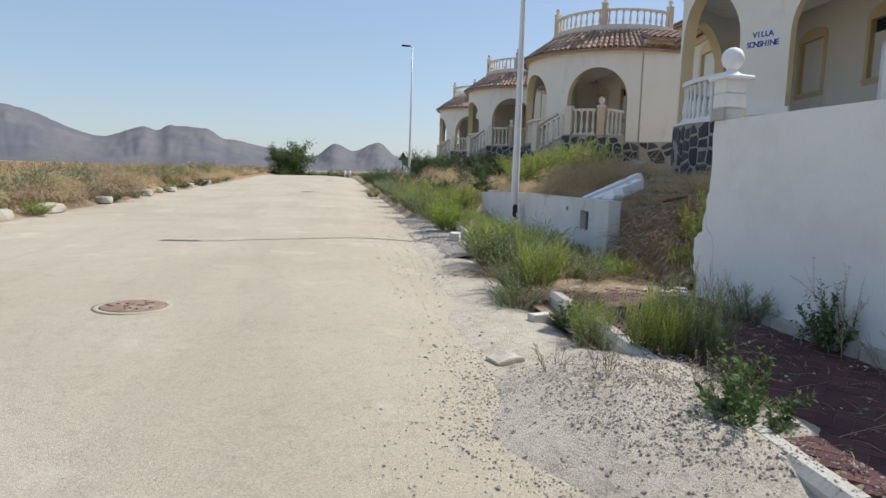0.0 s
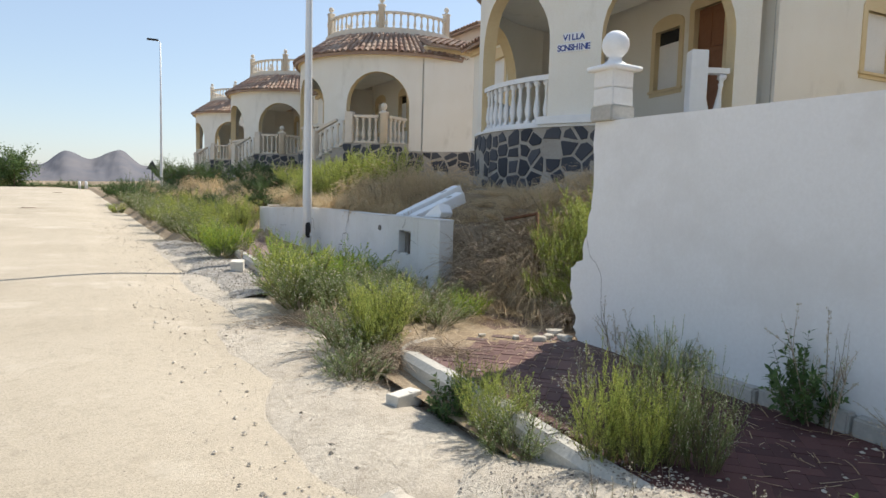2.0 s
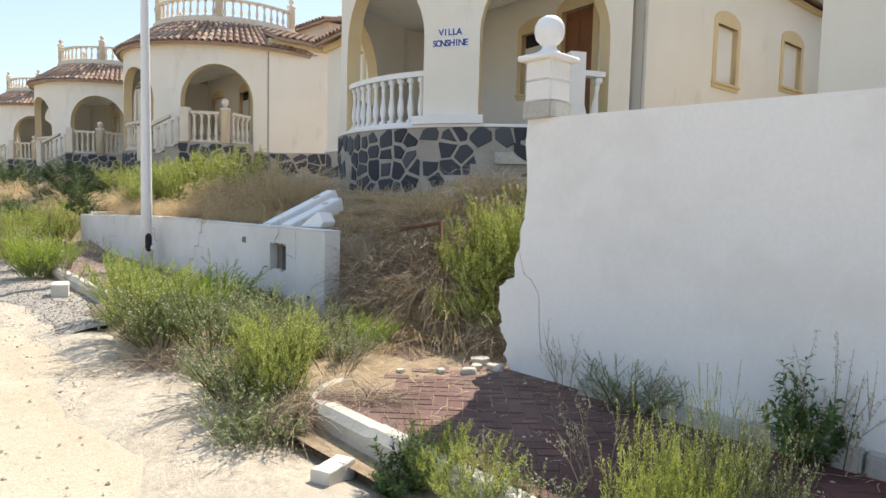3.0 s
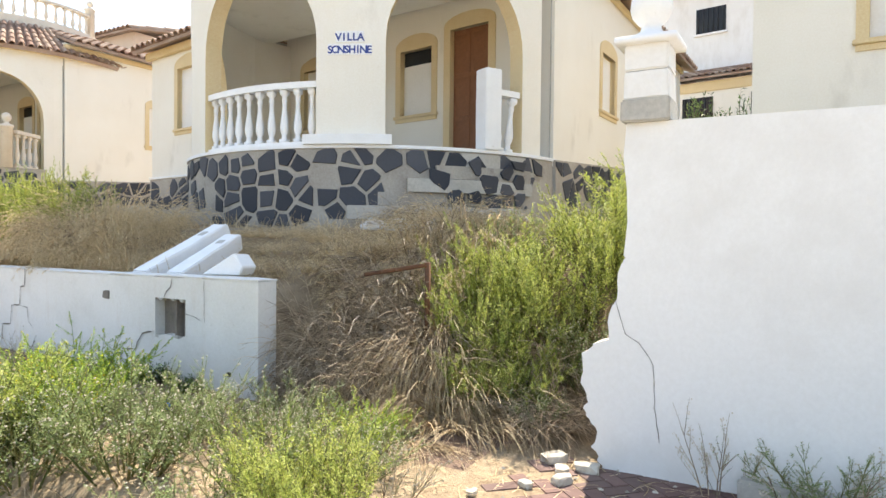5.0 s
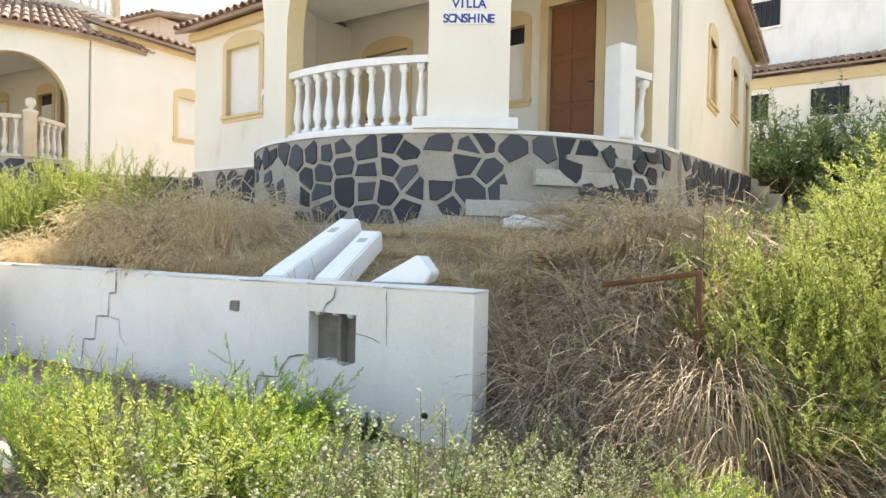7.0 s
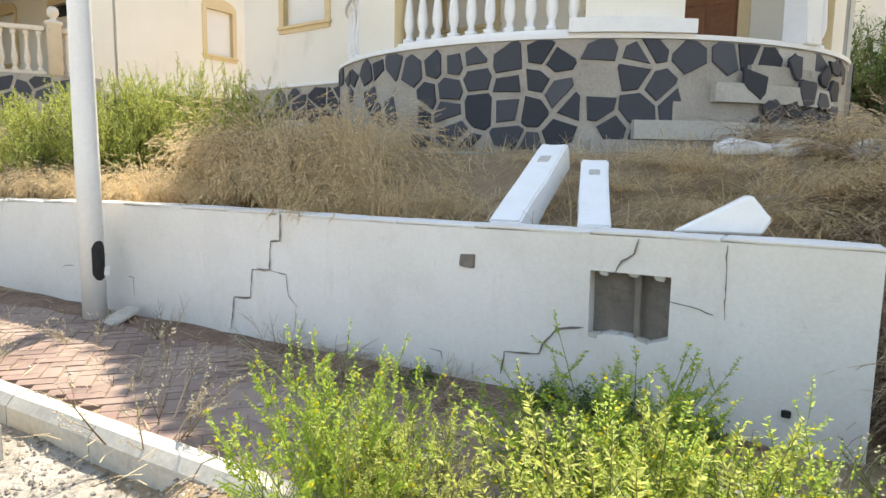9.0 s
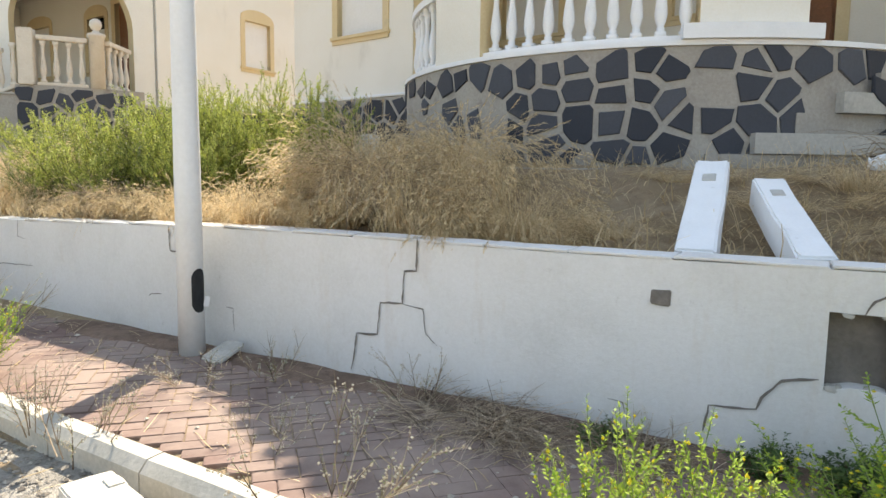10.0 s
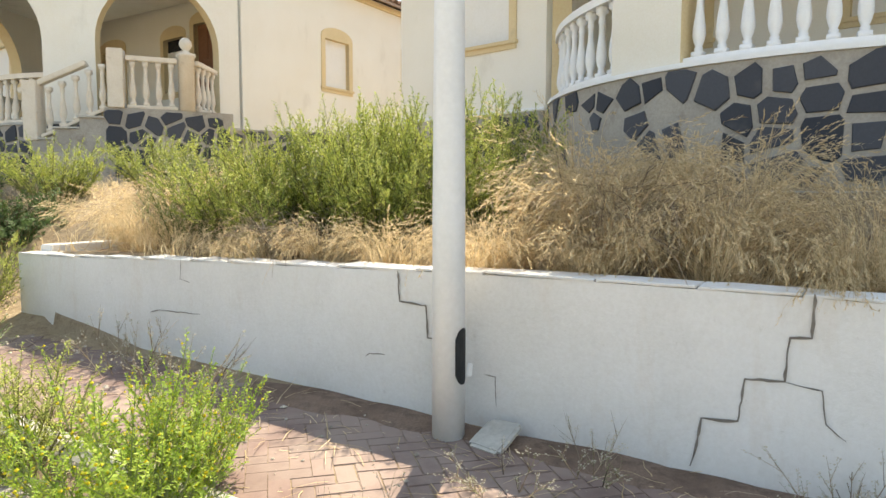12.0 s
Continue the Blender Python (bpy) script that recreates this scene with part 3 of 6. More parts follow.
def bay_wall(r0, r1, a0, a1, top):
    """The curved porch wall with its arched openings cut right through."""
    marks = []
    edges = sorted({a0, a1, *[c + s * h for c, h in ARCHES for s in (-1, 1)]})
    for a, b in zip(edges, edges[1:]):
        mid = (a + b) / 2
        arch = next(((c, h) for c, h in ARCHES if abs(mid - c) < h), None)
        n = 18 if arch else max(2, round((b - a) / 3))
        marks.append((a, b, arch, n))
    verts, faces, idx = [], [], []

    def put(r, ang, z):
        verts.append((r * math.cos(radians(ang)), r * math.sin(radians(ang)), z))
        return len(verts) - 1

    def quad(p, m):
        faces.append(tuple(p))
        idx.append(m)

    for a, b, arch, n in marks:
        for k in range(n):
            if arch:
                p0, p1 = [arch[0] - arch[1] * math.cos(math.pi * j / n) for j in (k, k + 1)]
                z0, z1 = [arch_z(p - arch[0], arch[1], r0) if 0 < j < n else 1.5 for p, j in ((p0, k), (p1, k + 1))]
            else:
                p0, p1 = a + (b - a) * k / n, a + (b - a) * (k + 1) / n
                z0 = z1 = 0.0
            o = [put(r1, p0, z0), put(r1, p1, z1), put(r1, p1, top), put(r1, p0, top)]
            i = [put(r0, p0, z0), put(r0, p1, z1), put(r0, p1, top), put(r0, p0, top)]
            quad(o, 0)
            quad(i[::-1], 0)
            quad((o[3], o[2], i[2], i[3]), 0)
            quad((o[0], i[0], i[1], o[1]), 1 if arch else 0)
        if arch:
            for ang in (a, b):
                q = [put(r1, ang, 0), put(r0, ang, 0), put(r0, ang, 1.5), put(r1, ang, 1.5)]
                quad(q if ang == a else q[::-1], 1)
    return mesh_of("bay_wall", verts, faces, [CREAM, OCHRE], idx)


def ring(name, r0, r1, a0, a1, z0, z1, mat, n=40):
    """A curved block between two radii and two bearings."""
    verts, faces = [], []
    for k in range(n + 1):
        a = radians(a0 + (a1 - a0) * k / n)
        for r, z in ((r1, z0), (r1, z1), (r0, z1), (r0, z0)):
            verts.append((r * math.cos(a), r * math.sin(a), z))
    for k in range(n):
        for i in range(4):
            j = (i + 1) % 4
            faces.append((4 * k + i, 4 * k + 4 + i, 4 * k + 4 + j, 4 * k + j))
    faces += [(0, 1, 2, 3), tuple(4 * n + i for i in (3, 2, 1, 0))]
    return mesh_of(name, verts, faces, mat)


BALUSTER_PROFILE = [(0.052, 0), (0.052, 0.05), (0.035, 0.06), (0.042, 0.085), (0.03, 0.10), (0.05, 0.15), (0.062, 0.21), (0.058, 0.28), (0.042, 0.40), (0.031, 0.48), (0.03, 0.58), (0.042, 0.615), (0.033, 0.64), (0.037, 0.68), (0.05, 0.70), (0.05, 0.77)]
BALUSTER = {m.name: lathe("baluster", BALUSTER_PROFILE, m, 12, (0, 1, 14, 15)) for m in (PALE_PAINT, CREAM_STONE)}
BALL_POST = {}
for m in (PALE_PAINT, CREAM_STONE):
    BALL_POST[m.name] = lathe("ball_post", [(0.13, 0), (0.13, 0.95), (0.155, 0.97), (0.155, 1.02), (0.08, 1.05), (0.05, 1.08), (0.05, 1.10), (0.09, 1.13), (0.112, 1.19), (0.10, 1.26), (0.06, 1.305), (0.01, 1.32)], m, 16, (0, 1, 2, 3))
PLAIN_POST = {m.name: box("post", -0.13, 0.13, -0.13, 0.13, 0, 1.02, m, 0.012, 0.004, 2) for m in (PALE_PAINT, CREAM_STONE)}


def rail_arc(parent, r, a0, a1, z, mat, step=0.235, rail=True):
    """Balusters under a curved handrail, between two bearings."""
    n = max(2, round(radians(a1 - a0) * r / step))
    for k in range(n):
        a = radians(a0 + (a1 - a0) * (k + 0.5) / n)
        part("baluster", BALUSTER[mat.name], parent, pose(r * math.cos(a), r * math.sin(a), z + 0.06, 0, 0, math.degrees(a)))
    part("base_rail", ring("base_rail", r - 0.08, r + 0.08, a0, a1, z + 0.003, z + 0.06, mat, 14), parent)
    part("handrail", ring("handrail", r - 0.085, r + 0.085, a0, a1, z + 0.83, z + 0.92, mat, 14), parent)


def straight_rail(parent, p, q, mat, step=0.235, posts=True):
    """Balusters under a straight handrail from p to q, level or sloping."""
    p, q = Vector(p), Vector(q)
    flat = Vector((q.x - p.x, q.y - p.y, 0))
    n = max(1, round(flat.length / step))
    turn = math.degrees(math.atan2(flat.y, flat.x))
    for k in range(n):
        part("baluster", BALUSTER[mat.name], parent, Matrix.Translation(p.lerp(q, (k + 0.5) / n)) @ pose(0, 0, 0.06, 0, 0, turn))
    slope = -math.degrees(math.atan2(q.z - p.z, flat.length))
    length = (q - p).length
    for nm, z0, z1 in (("base_rail", 0.004, 0.06), ("handrail", 0.83, 0.92)):
        part(nm, box(nm, 0, length, -0.08, 0.08, z0, z1, mat, 0.012), parent, Matrix.Translation(p) @ pose(0, 0, 0, 0, slope, turn))


def stone_cells(width, height, cell, rows, rnd):
    """Irregular stones in a strip: the cells round scattered points, drawn in from their joints, in metres along and up."""
    step = height / rows
    cols = max(2, round(width / cell))
    pts = []
    for j in range(-1, rows + 1):
        for i in range(-1, cols + 1):
            pts.append(Vector(((i + 0.5 + 0.18 * (j % 2)) * width / cols + rnd.uniform(-0.44, 0.44) * cell, (j + 0.5) * step + rnd.uniform(-0.38, 0.38) * step)))
    for p in pts:
        if not (0 < p.x < width and 0 < p.y < height):
            continue
        poly = [Vector((0, 0)), Vector((width, 0)), Vector((width, height)), Vector((0, height))]
        for q in pts:
            if q is p or (q - p).length > 2.6 * max(cell, step):
                continue
            nrm = (q - p).normalized()
            lim = (q - p).length / 2 - rnd.uniform(0.014, 0.042)
            cut = []
            for a, c in zip(poly, poly[1:] + poly[:1]):
                da, dc = (a - p).dot(nrm) - lim, (c - p).dot(nrm) - lim
                if da <= 0:
                    cut.append(a)
                if da * dc < 0:
                    cut.append(a.lerp(c, da / (da - dc)))
            poly = cut
            if len(poly) < 3:
                break
        clean = []
        for v in poly:
            if not clean or (v - clean[-1]).length > 0.03:
                clean.append(v)
        if len(clean) >= 3:
            yield p, [v + Vector((rnd.uniform(-1, 1), rnd.uniform(-1, 1))) * 0.008 for v in clean]


def stone_mesh(polys, place, depth=0.02, mat=None):
    """Flat-faced stones with bevelled rims, put where place(u, v, out) says."""
    verts, faces = [], []
    for poly in polys:
        mid = sum(poly, Vector((0, 0))) / len(poly)
        n, o = len(poly), len(verts)
        for f, d in ((1.0, -0.015), (1.0, depth * 0.6), (0.93, depth)):
            verts += [place(*(mid + (v - mid) * f), d) for v in poly]
        for s in (0, 1):
            for i in range(n):
                j = (i + 1) % n
                faces.append((o + s * n + i, o + s * n + j, o + s * n + n + j, o + s * n + n + i))
        faces.append(tuple(o + 2 * n + i for i in range(n)))
    return mesh_of("stone", verts, faces, mat)


def clad(parent, width, height, cell, rows, place, seed, missing=0.12, joined=False, gone=lambda u, v: False):
    rnd = random.Random(seed)
    kept = [p for m, p in stone_cells(width, height, cell, rows, rnd) if rnd.random() > missing and not gone(m.x, m.y)]
    if joined:
        return tagged(part("stone_cladding", stone_mesh(kept, place, 0.02, SLATE_FAR), parent), kind="stuff")
    for p in kept:
        part("stone", stone_mesh([p], place, random.Random(len(p)).uniform(0.016, 0.024), SLATE), parent)


def tile_strip(verts, faces, p, down, across, length, r):
    """One barrel tile: a half round shell from p downhill."""
    up = across.cross(down).normalized()
    if up.z < 0:
        up = -up
    o = len(verts)
    for s, q in ((0, 0.86), (1, 1.0)):
        for k in range(6):
            a = math.pi * k / 5
            verts.append(p + down * (length * s) + across * (r * q * math.cos(a)) + up * (r * q * math.sin(a) + 0.02 * s))
    for k in range(5):
        faces.append((o + k, o + k + 1, o + 7 + k, o + 6 + k))
    o2 = len(verts)
    for k in range(6):
        a = math.pi * k / 5
        verts.append(p + down * length + across * (r * 0.8 * math.cos(a)) + up * (r * 0.8 * math.sin(a) + 0.02))
    for k in range(5):
        faces.append((o + 6 + k, o + 7 + k, o2 + k + 1, o2 + k))


def cone_roof(r0, z0, r1, z1, a0, a1):
    """The tiled skirt of the round roof: under-sheet and barrel tiles in rings."""
    verts, faces = [], []
    rows, n = 5, 78
    sheet_n = 60
    for k in range(sheet_n + 1):
        a = radians(a0 + (a1 - a0) * k / sheet_n)
        for r, z in ((r1, z1), (r0, z0), (r0 - 0.02, z0 - 0.10), (r1, z1 - 0.4)):
            verts.append(Vector((r * math.cos(a), r * math.sin(a), z)))
    for k in range(sheet_n):
        for i in range(3):
            faces.append((4 * k + i, 4 * k + i + 1, 4 * k + 5 + i, 4 * k + 4 + i))
    for j in range(rows):
        for k in range(n):
            a = radians(a0 + (a1 - a0) * (k + 0.5) / n)
            rad = Vector((math.cos(a), math.sin(a), 0))
            t = j / rows
            rr, zz = r1 + (r0 - r1) * t, z1 + (z0 - z1) * t
            down = (rad * (r0 - r1) + Vector((0, 0, z0 - z1)))
            length = down.length / rows * 1.12
            across = Vector((-rad.y, rad.x, 0))
            width = radians(a1 - a0) * (rr + 0.15) / n
            tile_strip(verts, faces, rad * rr + Vector((0, 0, zz + 0.012 * ((k * 7 + j * 3) % 3))), down.normalized(), across, length, width * 0.40)
    return mesh_of("roof_tiles", verts, faces, ROOF_TILE, smooth=False)


def pitched_tiles(x0, x1, y0, y1, z0, z1, rows, along="x"):
    """A tiled slope from the eave line to the ridge line, rising in +y or +x."""
    verts, faces = [], []
    if along == "x":
        a, b, c, d = Vector((x0, y0, z0)), Vector((x1, y0, z0)), Vector((x1, y1, z1)), Vector((x0, y1, z1))
    else:
        a, b, c, d = Vector((x0, y0, z0)), Vector((x0, y1, z0)), Vector((x1, y1, z1)), Vector((x1, y0, z1))
    drop = Vector((0, 0, 0.07))
    verts += [a, b, c, d, a - drop, b - drop, c - drop, d - drop]
    faces += [(0, 1, 2, 3), (4, 7, 6, 5), (0, 4, 5, 1), (1, 5, 6, 2), (2, 6, 7, 3), (3, 7, 4, 0)]
    n = round((b - a).length / 0.24)
    across = (b - a).normalized()
    for j in range(rows):
        for k in range(n):
            p = d.lerp(c, (k + 0.5) / n).lerp(a.lerp(b, (k + 0.5) / n), j / rows)
            slope = a - d
            tile_strip(verts, faces, p, slope.normalized(), across, slope.length / rows * 1.08, 0.1)
    return mesh_of("roof_tiles", verts, faces, ROOF_TILE)


def opening_wall(name, length, z0, z1, thick, holes, mat=None, reveal=None):
    """A straight wall along +x from 0, its outside at y = 0, with rectangular openings through it."""
    us = sorted({0, length, *[v for h in holes for v in h[:2]]})
    vs = sorted({z0, z1, *[v for h in holes for v in h[2:4]]})
    verts, faces, idx = [], [], []

    def quad(*p):
        o = len(verts)
        verts.extend(p)
        faces.append((o, o + 1, o + 2, o + 3))

    for a, b in zip(us, us[1:]):
        for c, d in zip(vs, vs[1:]):
            if any(h[0] <= (a + b) / 2 <= h[1] and h[2] <= (c + d) / 2 <= h[3] for h in holes):
                continue
            quad((a, 0, c), (b, 0, c), (b, 0, d), (a, 0, d))
            quad((a, thick, c), (a, thick, d), (b, thick, d), (b, thick, c))
            idx += [0, 0]
    for a, b, c, d in [h[:4] for h in holes]:
        quad((a, 0, c), (a, thick, c), (b, thick, c), (b, 0, c))
        quad((a, 0, d), (b, 0, d), (b, thick, d), (a, thick, d))
        quad((a, 0, c), (a, 0, d), (a, thick, d), (a, thick, c))
        quad((b, 0, c), (b, thick, c), (b, thick, d), (b, 0, d))
        idx += [1] * 4
    quad((0, 0, z1), (length, 0, z1), (length, thick, z1), (0, thick, z1))
    quad((0, 0, z0), (0, 0, z1), (0, thick, z1), (0, thick, z0))
    quad((length, 0, z0), (length, thick, z0), (length, thick, z1), (length, 0, z1))
    idx += [0] * 3
    return mesh_of(name, verts, faces, [mat or CREAM, reveal or OCHRE], idx)


def surround(w, h, band=0.13, arch=0.16):
    """A moulded frame round an opening w by h, with a shallow arched head, in the plane y = 0, facing -y."""
    out = [(-w / 2 - band, -band)] + [(w / 2 + band, -band), (w / 2 + band, h + band * 0.5)]
    for k in range(1, 10):
        a = math.pi * k / 10
        out.append(((w / 2 + band) * math.cos(a), h + band * 0.5 + (arch + band * 0.5) * math.sin(a)))
    out.append((-w / 2 - band, h + band * 0.5))
    inn = [(-w / 2, 0), (w / 2, 0), (w / 2, h)]
    for k in range(1, 10):
        inn.append((w / 2 - w * k / 10, h))
    inn.append((-w / 2, h))
    n = len(out)
    verts = [(x, -0.025, z) for x, z in out] + [(x, -0.025, z) for x, z in inn] + [(x, 0.002, z) for x, z in out] + [(x, 0.05, z) for x, z in inn]
    faces = []
    for i in range(n):
        j = (i + 1) % n
        faces += [(i, j, n + j, n + i), (i, 2 * n + i, 2 * n + j, j), (n + i, n + j, 3 * n + j, 3 * n + i)]
    return mesh_of("surround", verts, faces, OCHRE)


def window_in(parent, m, w, h, dark=0.0):
    """A window at the pose m (middle of its sill, facing -y): shutter, surround and sill; dark is the open share at its top."""
    win = part("window", box("shutter", -w / 2, w / 2, 0.09, 0.12, 0, h * (1 - dark), SHUTTER, 0.004), parent, m)
    part("frame", surround(w, h), win)
    part("sill", box("sill", -w / 2 - 0.16, w / 2 + 0.16, -0.06, 0.1, -0.06, 0.0, OCHRE, 0.01), win)
    if dark:
        part("open_gap", box("gap", -w / 2, w / 2, 0.10, 0.14, h * (1 - dark) + 0.003, h, DARK_GLASS, 0.002), win, None, "dark gap over a half-lowered shutter")
    return win


def door_in(parent, m, w, h, wood=True):
    bm = bmesh.new()
    door = part("door", box("leaf", -w / 2, w / 2, 0.09, 0.13, 0, h, WOOD_DOOR, 0.006), parent, m, "brown wooden front door with panels")
    for k in range(3):
        z = 0.14 + k * (h - 0.16) / 3
        for s in (-1, 1):
            part("panel", box("panel", -w * 0.19, w * 0.19, -0.012, 0.0, 0, (h - 0.4) / 3, WOOD_DOOR, 0.01), door, pose(s * w * 0.235, 0.088, z))
    part("handle", tube("handle", [(w * 0.4, 0.09, h * 0.48), (w * 0.4, 0.03, h * 0.48), (w * 0.32, 0.025, h * 0.48)], 0.011, DARK_METAL), door, None, "dark metal handle")
    part("frame", surround(w, h, 0.15, 0.12), door)
    bm.free()
    return door


ROOF_MESH = cone_roof(R + 0.22, 3.28, 2.62, 4.12, 60, 300)
BAY_MESH = bay_wall(R - 0.26, R, 104, 268, 3.3)


def villa(m, rail_mat, near=False, ruin=False, label="", square=9.0):
    """One villa of the row; square turns its straight body against its round porch."""
    v = thing("villa", m, label, "house", "villas in a row")
    body = pose(0, 0, 0, 0, 0, square)
    # plinth
    part("plinth", ring("plinth", 0.3, R + 0.03, 100, 275, -PLINTH_H, -0.05, MORTAR, 60), v, None, "grey mortar plinth")
    part("porch_floor", ring("porch_floor", 0.0, R + 0.055, 100, 275, -0.048, 0.0, PALE_PAINT if ruin else CONCRETE, 60), v)
    rr = R + 0.03
    a0, a1 = 112, 268
    width = radians(a1 - a0) * rr

    def on_bay(u, z, d):
        a = radians(a0) + u / rr
        return ((rr + d) * math.cos(a), (rr + d) * math.sin(a), z - 1.22)
    clad(v, width, 1.16, 0.31, 4, on_bay, 5, 0.07, not near, (lambda u, z: (u > width * 0.73 and z < 0.85 and (u * 7 + z * 5) % 1 < 0.75) or (u < width * 0.42 and z < 0.82 and (u * 9 + z * 4) % 1 < 0.62)) if near else (lambda u, z: False))
    # bay wall and roof
    part("bay_wall", BAY_MESH, v)
    part("cornice", ring("cornice", R - 0.1, R + 0.1, 75, 285, 3.2, 3.3, OCHRE, 60), v)
    part("roof", ROOF_MESH, v, None, "weathered brown clay barrel tiles")
    part("terrace_parapet", ring("parapet", 2.35, 2.62, 0, 360, 3.9, 4.32, CREAM_STONE, 72), v)
    part("terrace_floor", ring("terrace_floor", 0.0, 2.4, 0, 360, 3.9, 4.0, CONCRETE, 48), v)
    part("porch_ceiling", ring("porch_ceiling", 0.0, R - 0.2, 95, 275, 2.95, 3.05, CREAM, 40), v)
    low = Matrix.Diagonal((0.9, 0.9, 0.66, 1))
    for k in range(5):
        b = 57 + k * 61.3
        part("terrace_post", BALL_POST[CREAM_STONE.name], v, pose(2.48 * math.cos(radians(b)), 2.48 * math.sin(radians(b)), 4.32, 0, 0, b) @ Matrix.Diagonal((0.85, 0.85, 0.82, 1)))
        if k < 4:
            n = 10
            for i in range(n):
                c = radians(b + 61.3 * (i + 0.7) / (n + 0.4))
                part("baluster", BALUSTER[CREAM_STONE.name], v, pose(2.48 * math.cos(c), 2.48 * math.sin(c), 4.36, 0, 0, math.degrees(c)) @ low)
            part("base_rail", ring("base_rail", 2.40, 2.56, b + 2.5, b + 58.8, 4.322, 4.362, CREAM_STONE, 14), v)
            part("handrail", ring("handrail", 2.40, 2.56, b + 2.5, b + 58.8, 4.865, 4.93, CREAM_STONE, 14), v)
    # porch balustrades
    for c, h in ARCHES[:2]:
        rail_arc(v, R - 0.13, c - h, c + h, 0.0, rail_mat)
    # body: back wall of the porch, side wall, wing
    back = opening_wall("back_wall", 7.0, 0, 3.3, 0.25, [(4.87, 5.73, 0, 2.5), (3.62, 4.42, 1.05, 2.3), (0.65, 1.75, 1.05, 2.35)])
    bm_ = pose(0.28, 3.5, 0, 0, 0, -90)
    part("porch_wall", back, v, bm_)
    door_in(v, bm_ @ pose(5.30, 0, 0), 0.86, 2.5)
    window_in(v, bm_ @ pose(4.02, 0, 1.05), 0.8, 1.25, 0.22)
    window_in(v, bm_ @ pose(1.2, 0, 1.05), 1.1, 1.3)
    ln, sv = 9.75, -3.575
    side = opening_wall("side_wall", ln, -0.12, 3.62, 0.25, [(2.48, 3.33, 1.2, 2.32), (5.65, 6.65, 1.52, 2.52), (8.13, 8.93, 0.55, 2.72)])
    sm = body @ pose(-0.35, sv, 0)
    part("side_wall", side, v, sm)
    window_in(v, sm @ pose(2.905, 0, 1.2), 0.85, 1.12)
    window_in(v, sm @ pose(6.15, 0, 1.52), 1.0, 1.0)
    part("side_door", box("side_door", -0.4, 0.4, 0.09, 0.13, 0, 2.17, SHUTTER, 0.005), v, sm @ pose(8.53, 0, 0.55))
    part("side_door_frame", surround(0.8, 2.17, 0.14, 0.1), v, sm @ pose(8.53, 0, 0.55))
    up = math.tan(radians(3.2))
    part("side_plinth", box("side_plinth", 0.0, ln, -0.04, 0.24, -1.9, -0.02, MORTAR, 0.006), v, sm @ pose(0, 0, 0, 0, -3.2, 0))
    clad(v, ln - 0.1, 0.75, 0.36, 2, lambda u, z, d: tuple(sm @ Vector((u + 0.02, -0.04 - d, z - 0.8 + up * u))), 9, 0.16, True)
    wing = opening_wall("wing_wall", 2.95, -1.6, 3.0, 0.25, [(1.2, 2.3, 1.07, 2.42)])
    wm = pose(-1.5, 6.3, 0, 0, 0, -90)
    part("wing_wall", wing, v, wm)
    window_in(v, wm @ pose(1.75, 0, 1.07), 1.1, 1.35)
    part("wing_plinth", box("wing_plinth", 0, 2.95, -0.05, -0.003, -1.7, -0.02, MORTAR, 0.006), v, wm)
    part("wing_ledge", box("wing_ledge", -0.02, 2.97, -0.07, -0.002, -0.018, 0.03, PALE_PAINT, 0.008), v, wm)
    clad(v, 2.85, 0.7, 0.34, 2, lambda u, z, d: (-1.55 - d, 6.25 - u, z - 0.75), 11, 0.08, True)
    part("wing_side", box("wing_side", -1.25, 6.0, 6.05, 6.3, -1.6, 3.0, CREAM, 0.01), v)
    part("wing_inner", box("wing_inner", -1.25, 0.28, 3.35, 3.55, -1.6, 3.0, CREAM, 0.01), v)
    part("rear_wall", box("rear_wall", 9.15, 9.4, sv + 0.25, 5.5, -1.6, 3.55, CREAM, 0.01), v, body)
    part("flat_roof", box("flat_roof", 0.9, 9.4, sv + 0.3, 5.4, 3.2, 3.35, CONCRETE, 0.01), v, body)
    part("side_eave", pitched_tiles(-0.3, 9.9, sv - 0.34, sv + 1.3, 3.6, 4.2, 5, "x"), v, body, "clay barrel tiles along the eave")
    part("wing_eave", pitched_tiles(-1.85, 0.4, 3.4, 6.55, 2.98, 3.75, 5, "y"), v, None, "clay barrel tiles over the wing")
    part("eave_board", box("eave_board", -0.4, 9.45, sv - 0.09, sv - 0.003, 3.44, 3.56, OCHRE, 0.01), v, body)
    part("wing_cornice", box("wing_cornice", -1.62, -1.503, 3.4, 6.4, 2.78, 2.95, OCHRE, 0.01), v)
    part("stair_house", box("stair_house", 3.4, 6.4, -1.0, 4.4, 3.35, 5.3, PINK_WALL, 0.02), v, body)
    part("stair_roof", pitched_tiles(3.1, 6.6, -1.3, 4.7, 5.3, 6.0, 5, "y"), v, body)
    part("terrace_wall", box("terrace_wall", 0.4, 9.2, -2.6, -2.35, 3.352, 4.1, PINK_WALL, 0.01), v, body)
    for k in range(3):
        part("side_step", box("side_step", 9.42, 10.9, sv - 0.2 - 0.3 * k, sv + 0.9, -1.6, 0.45 - 0.2 * k, CONCRETE, 0.015), v, body)
    part("crack_line", box("joint", -0.012, 0.012, -0.008, 0.004, 0.0, 3.0, CONCRETE, 0.002, 0.004, 3), v, body @ pose(-0.38, sv + 0.05, 0), "dark joint in the render")
    return v


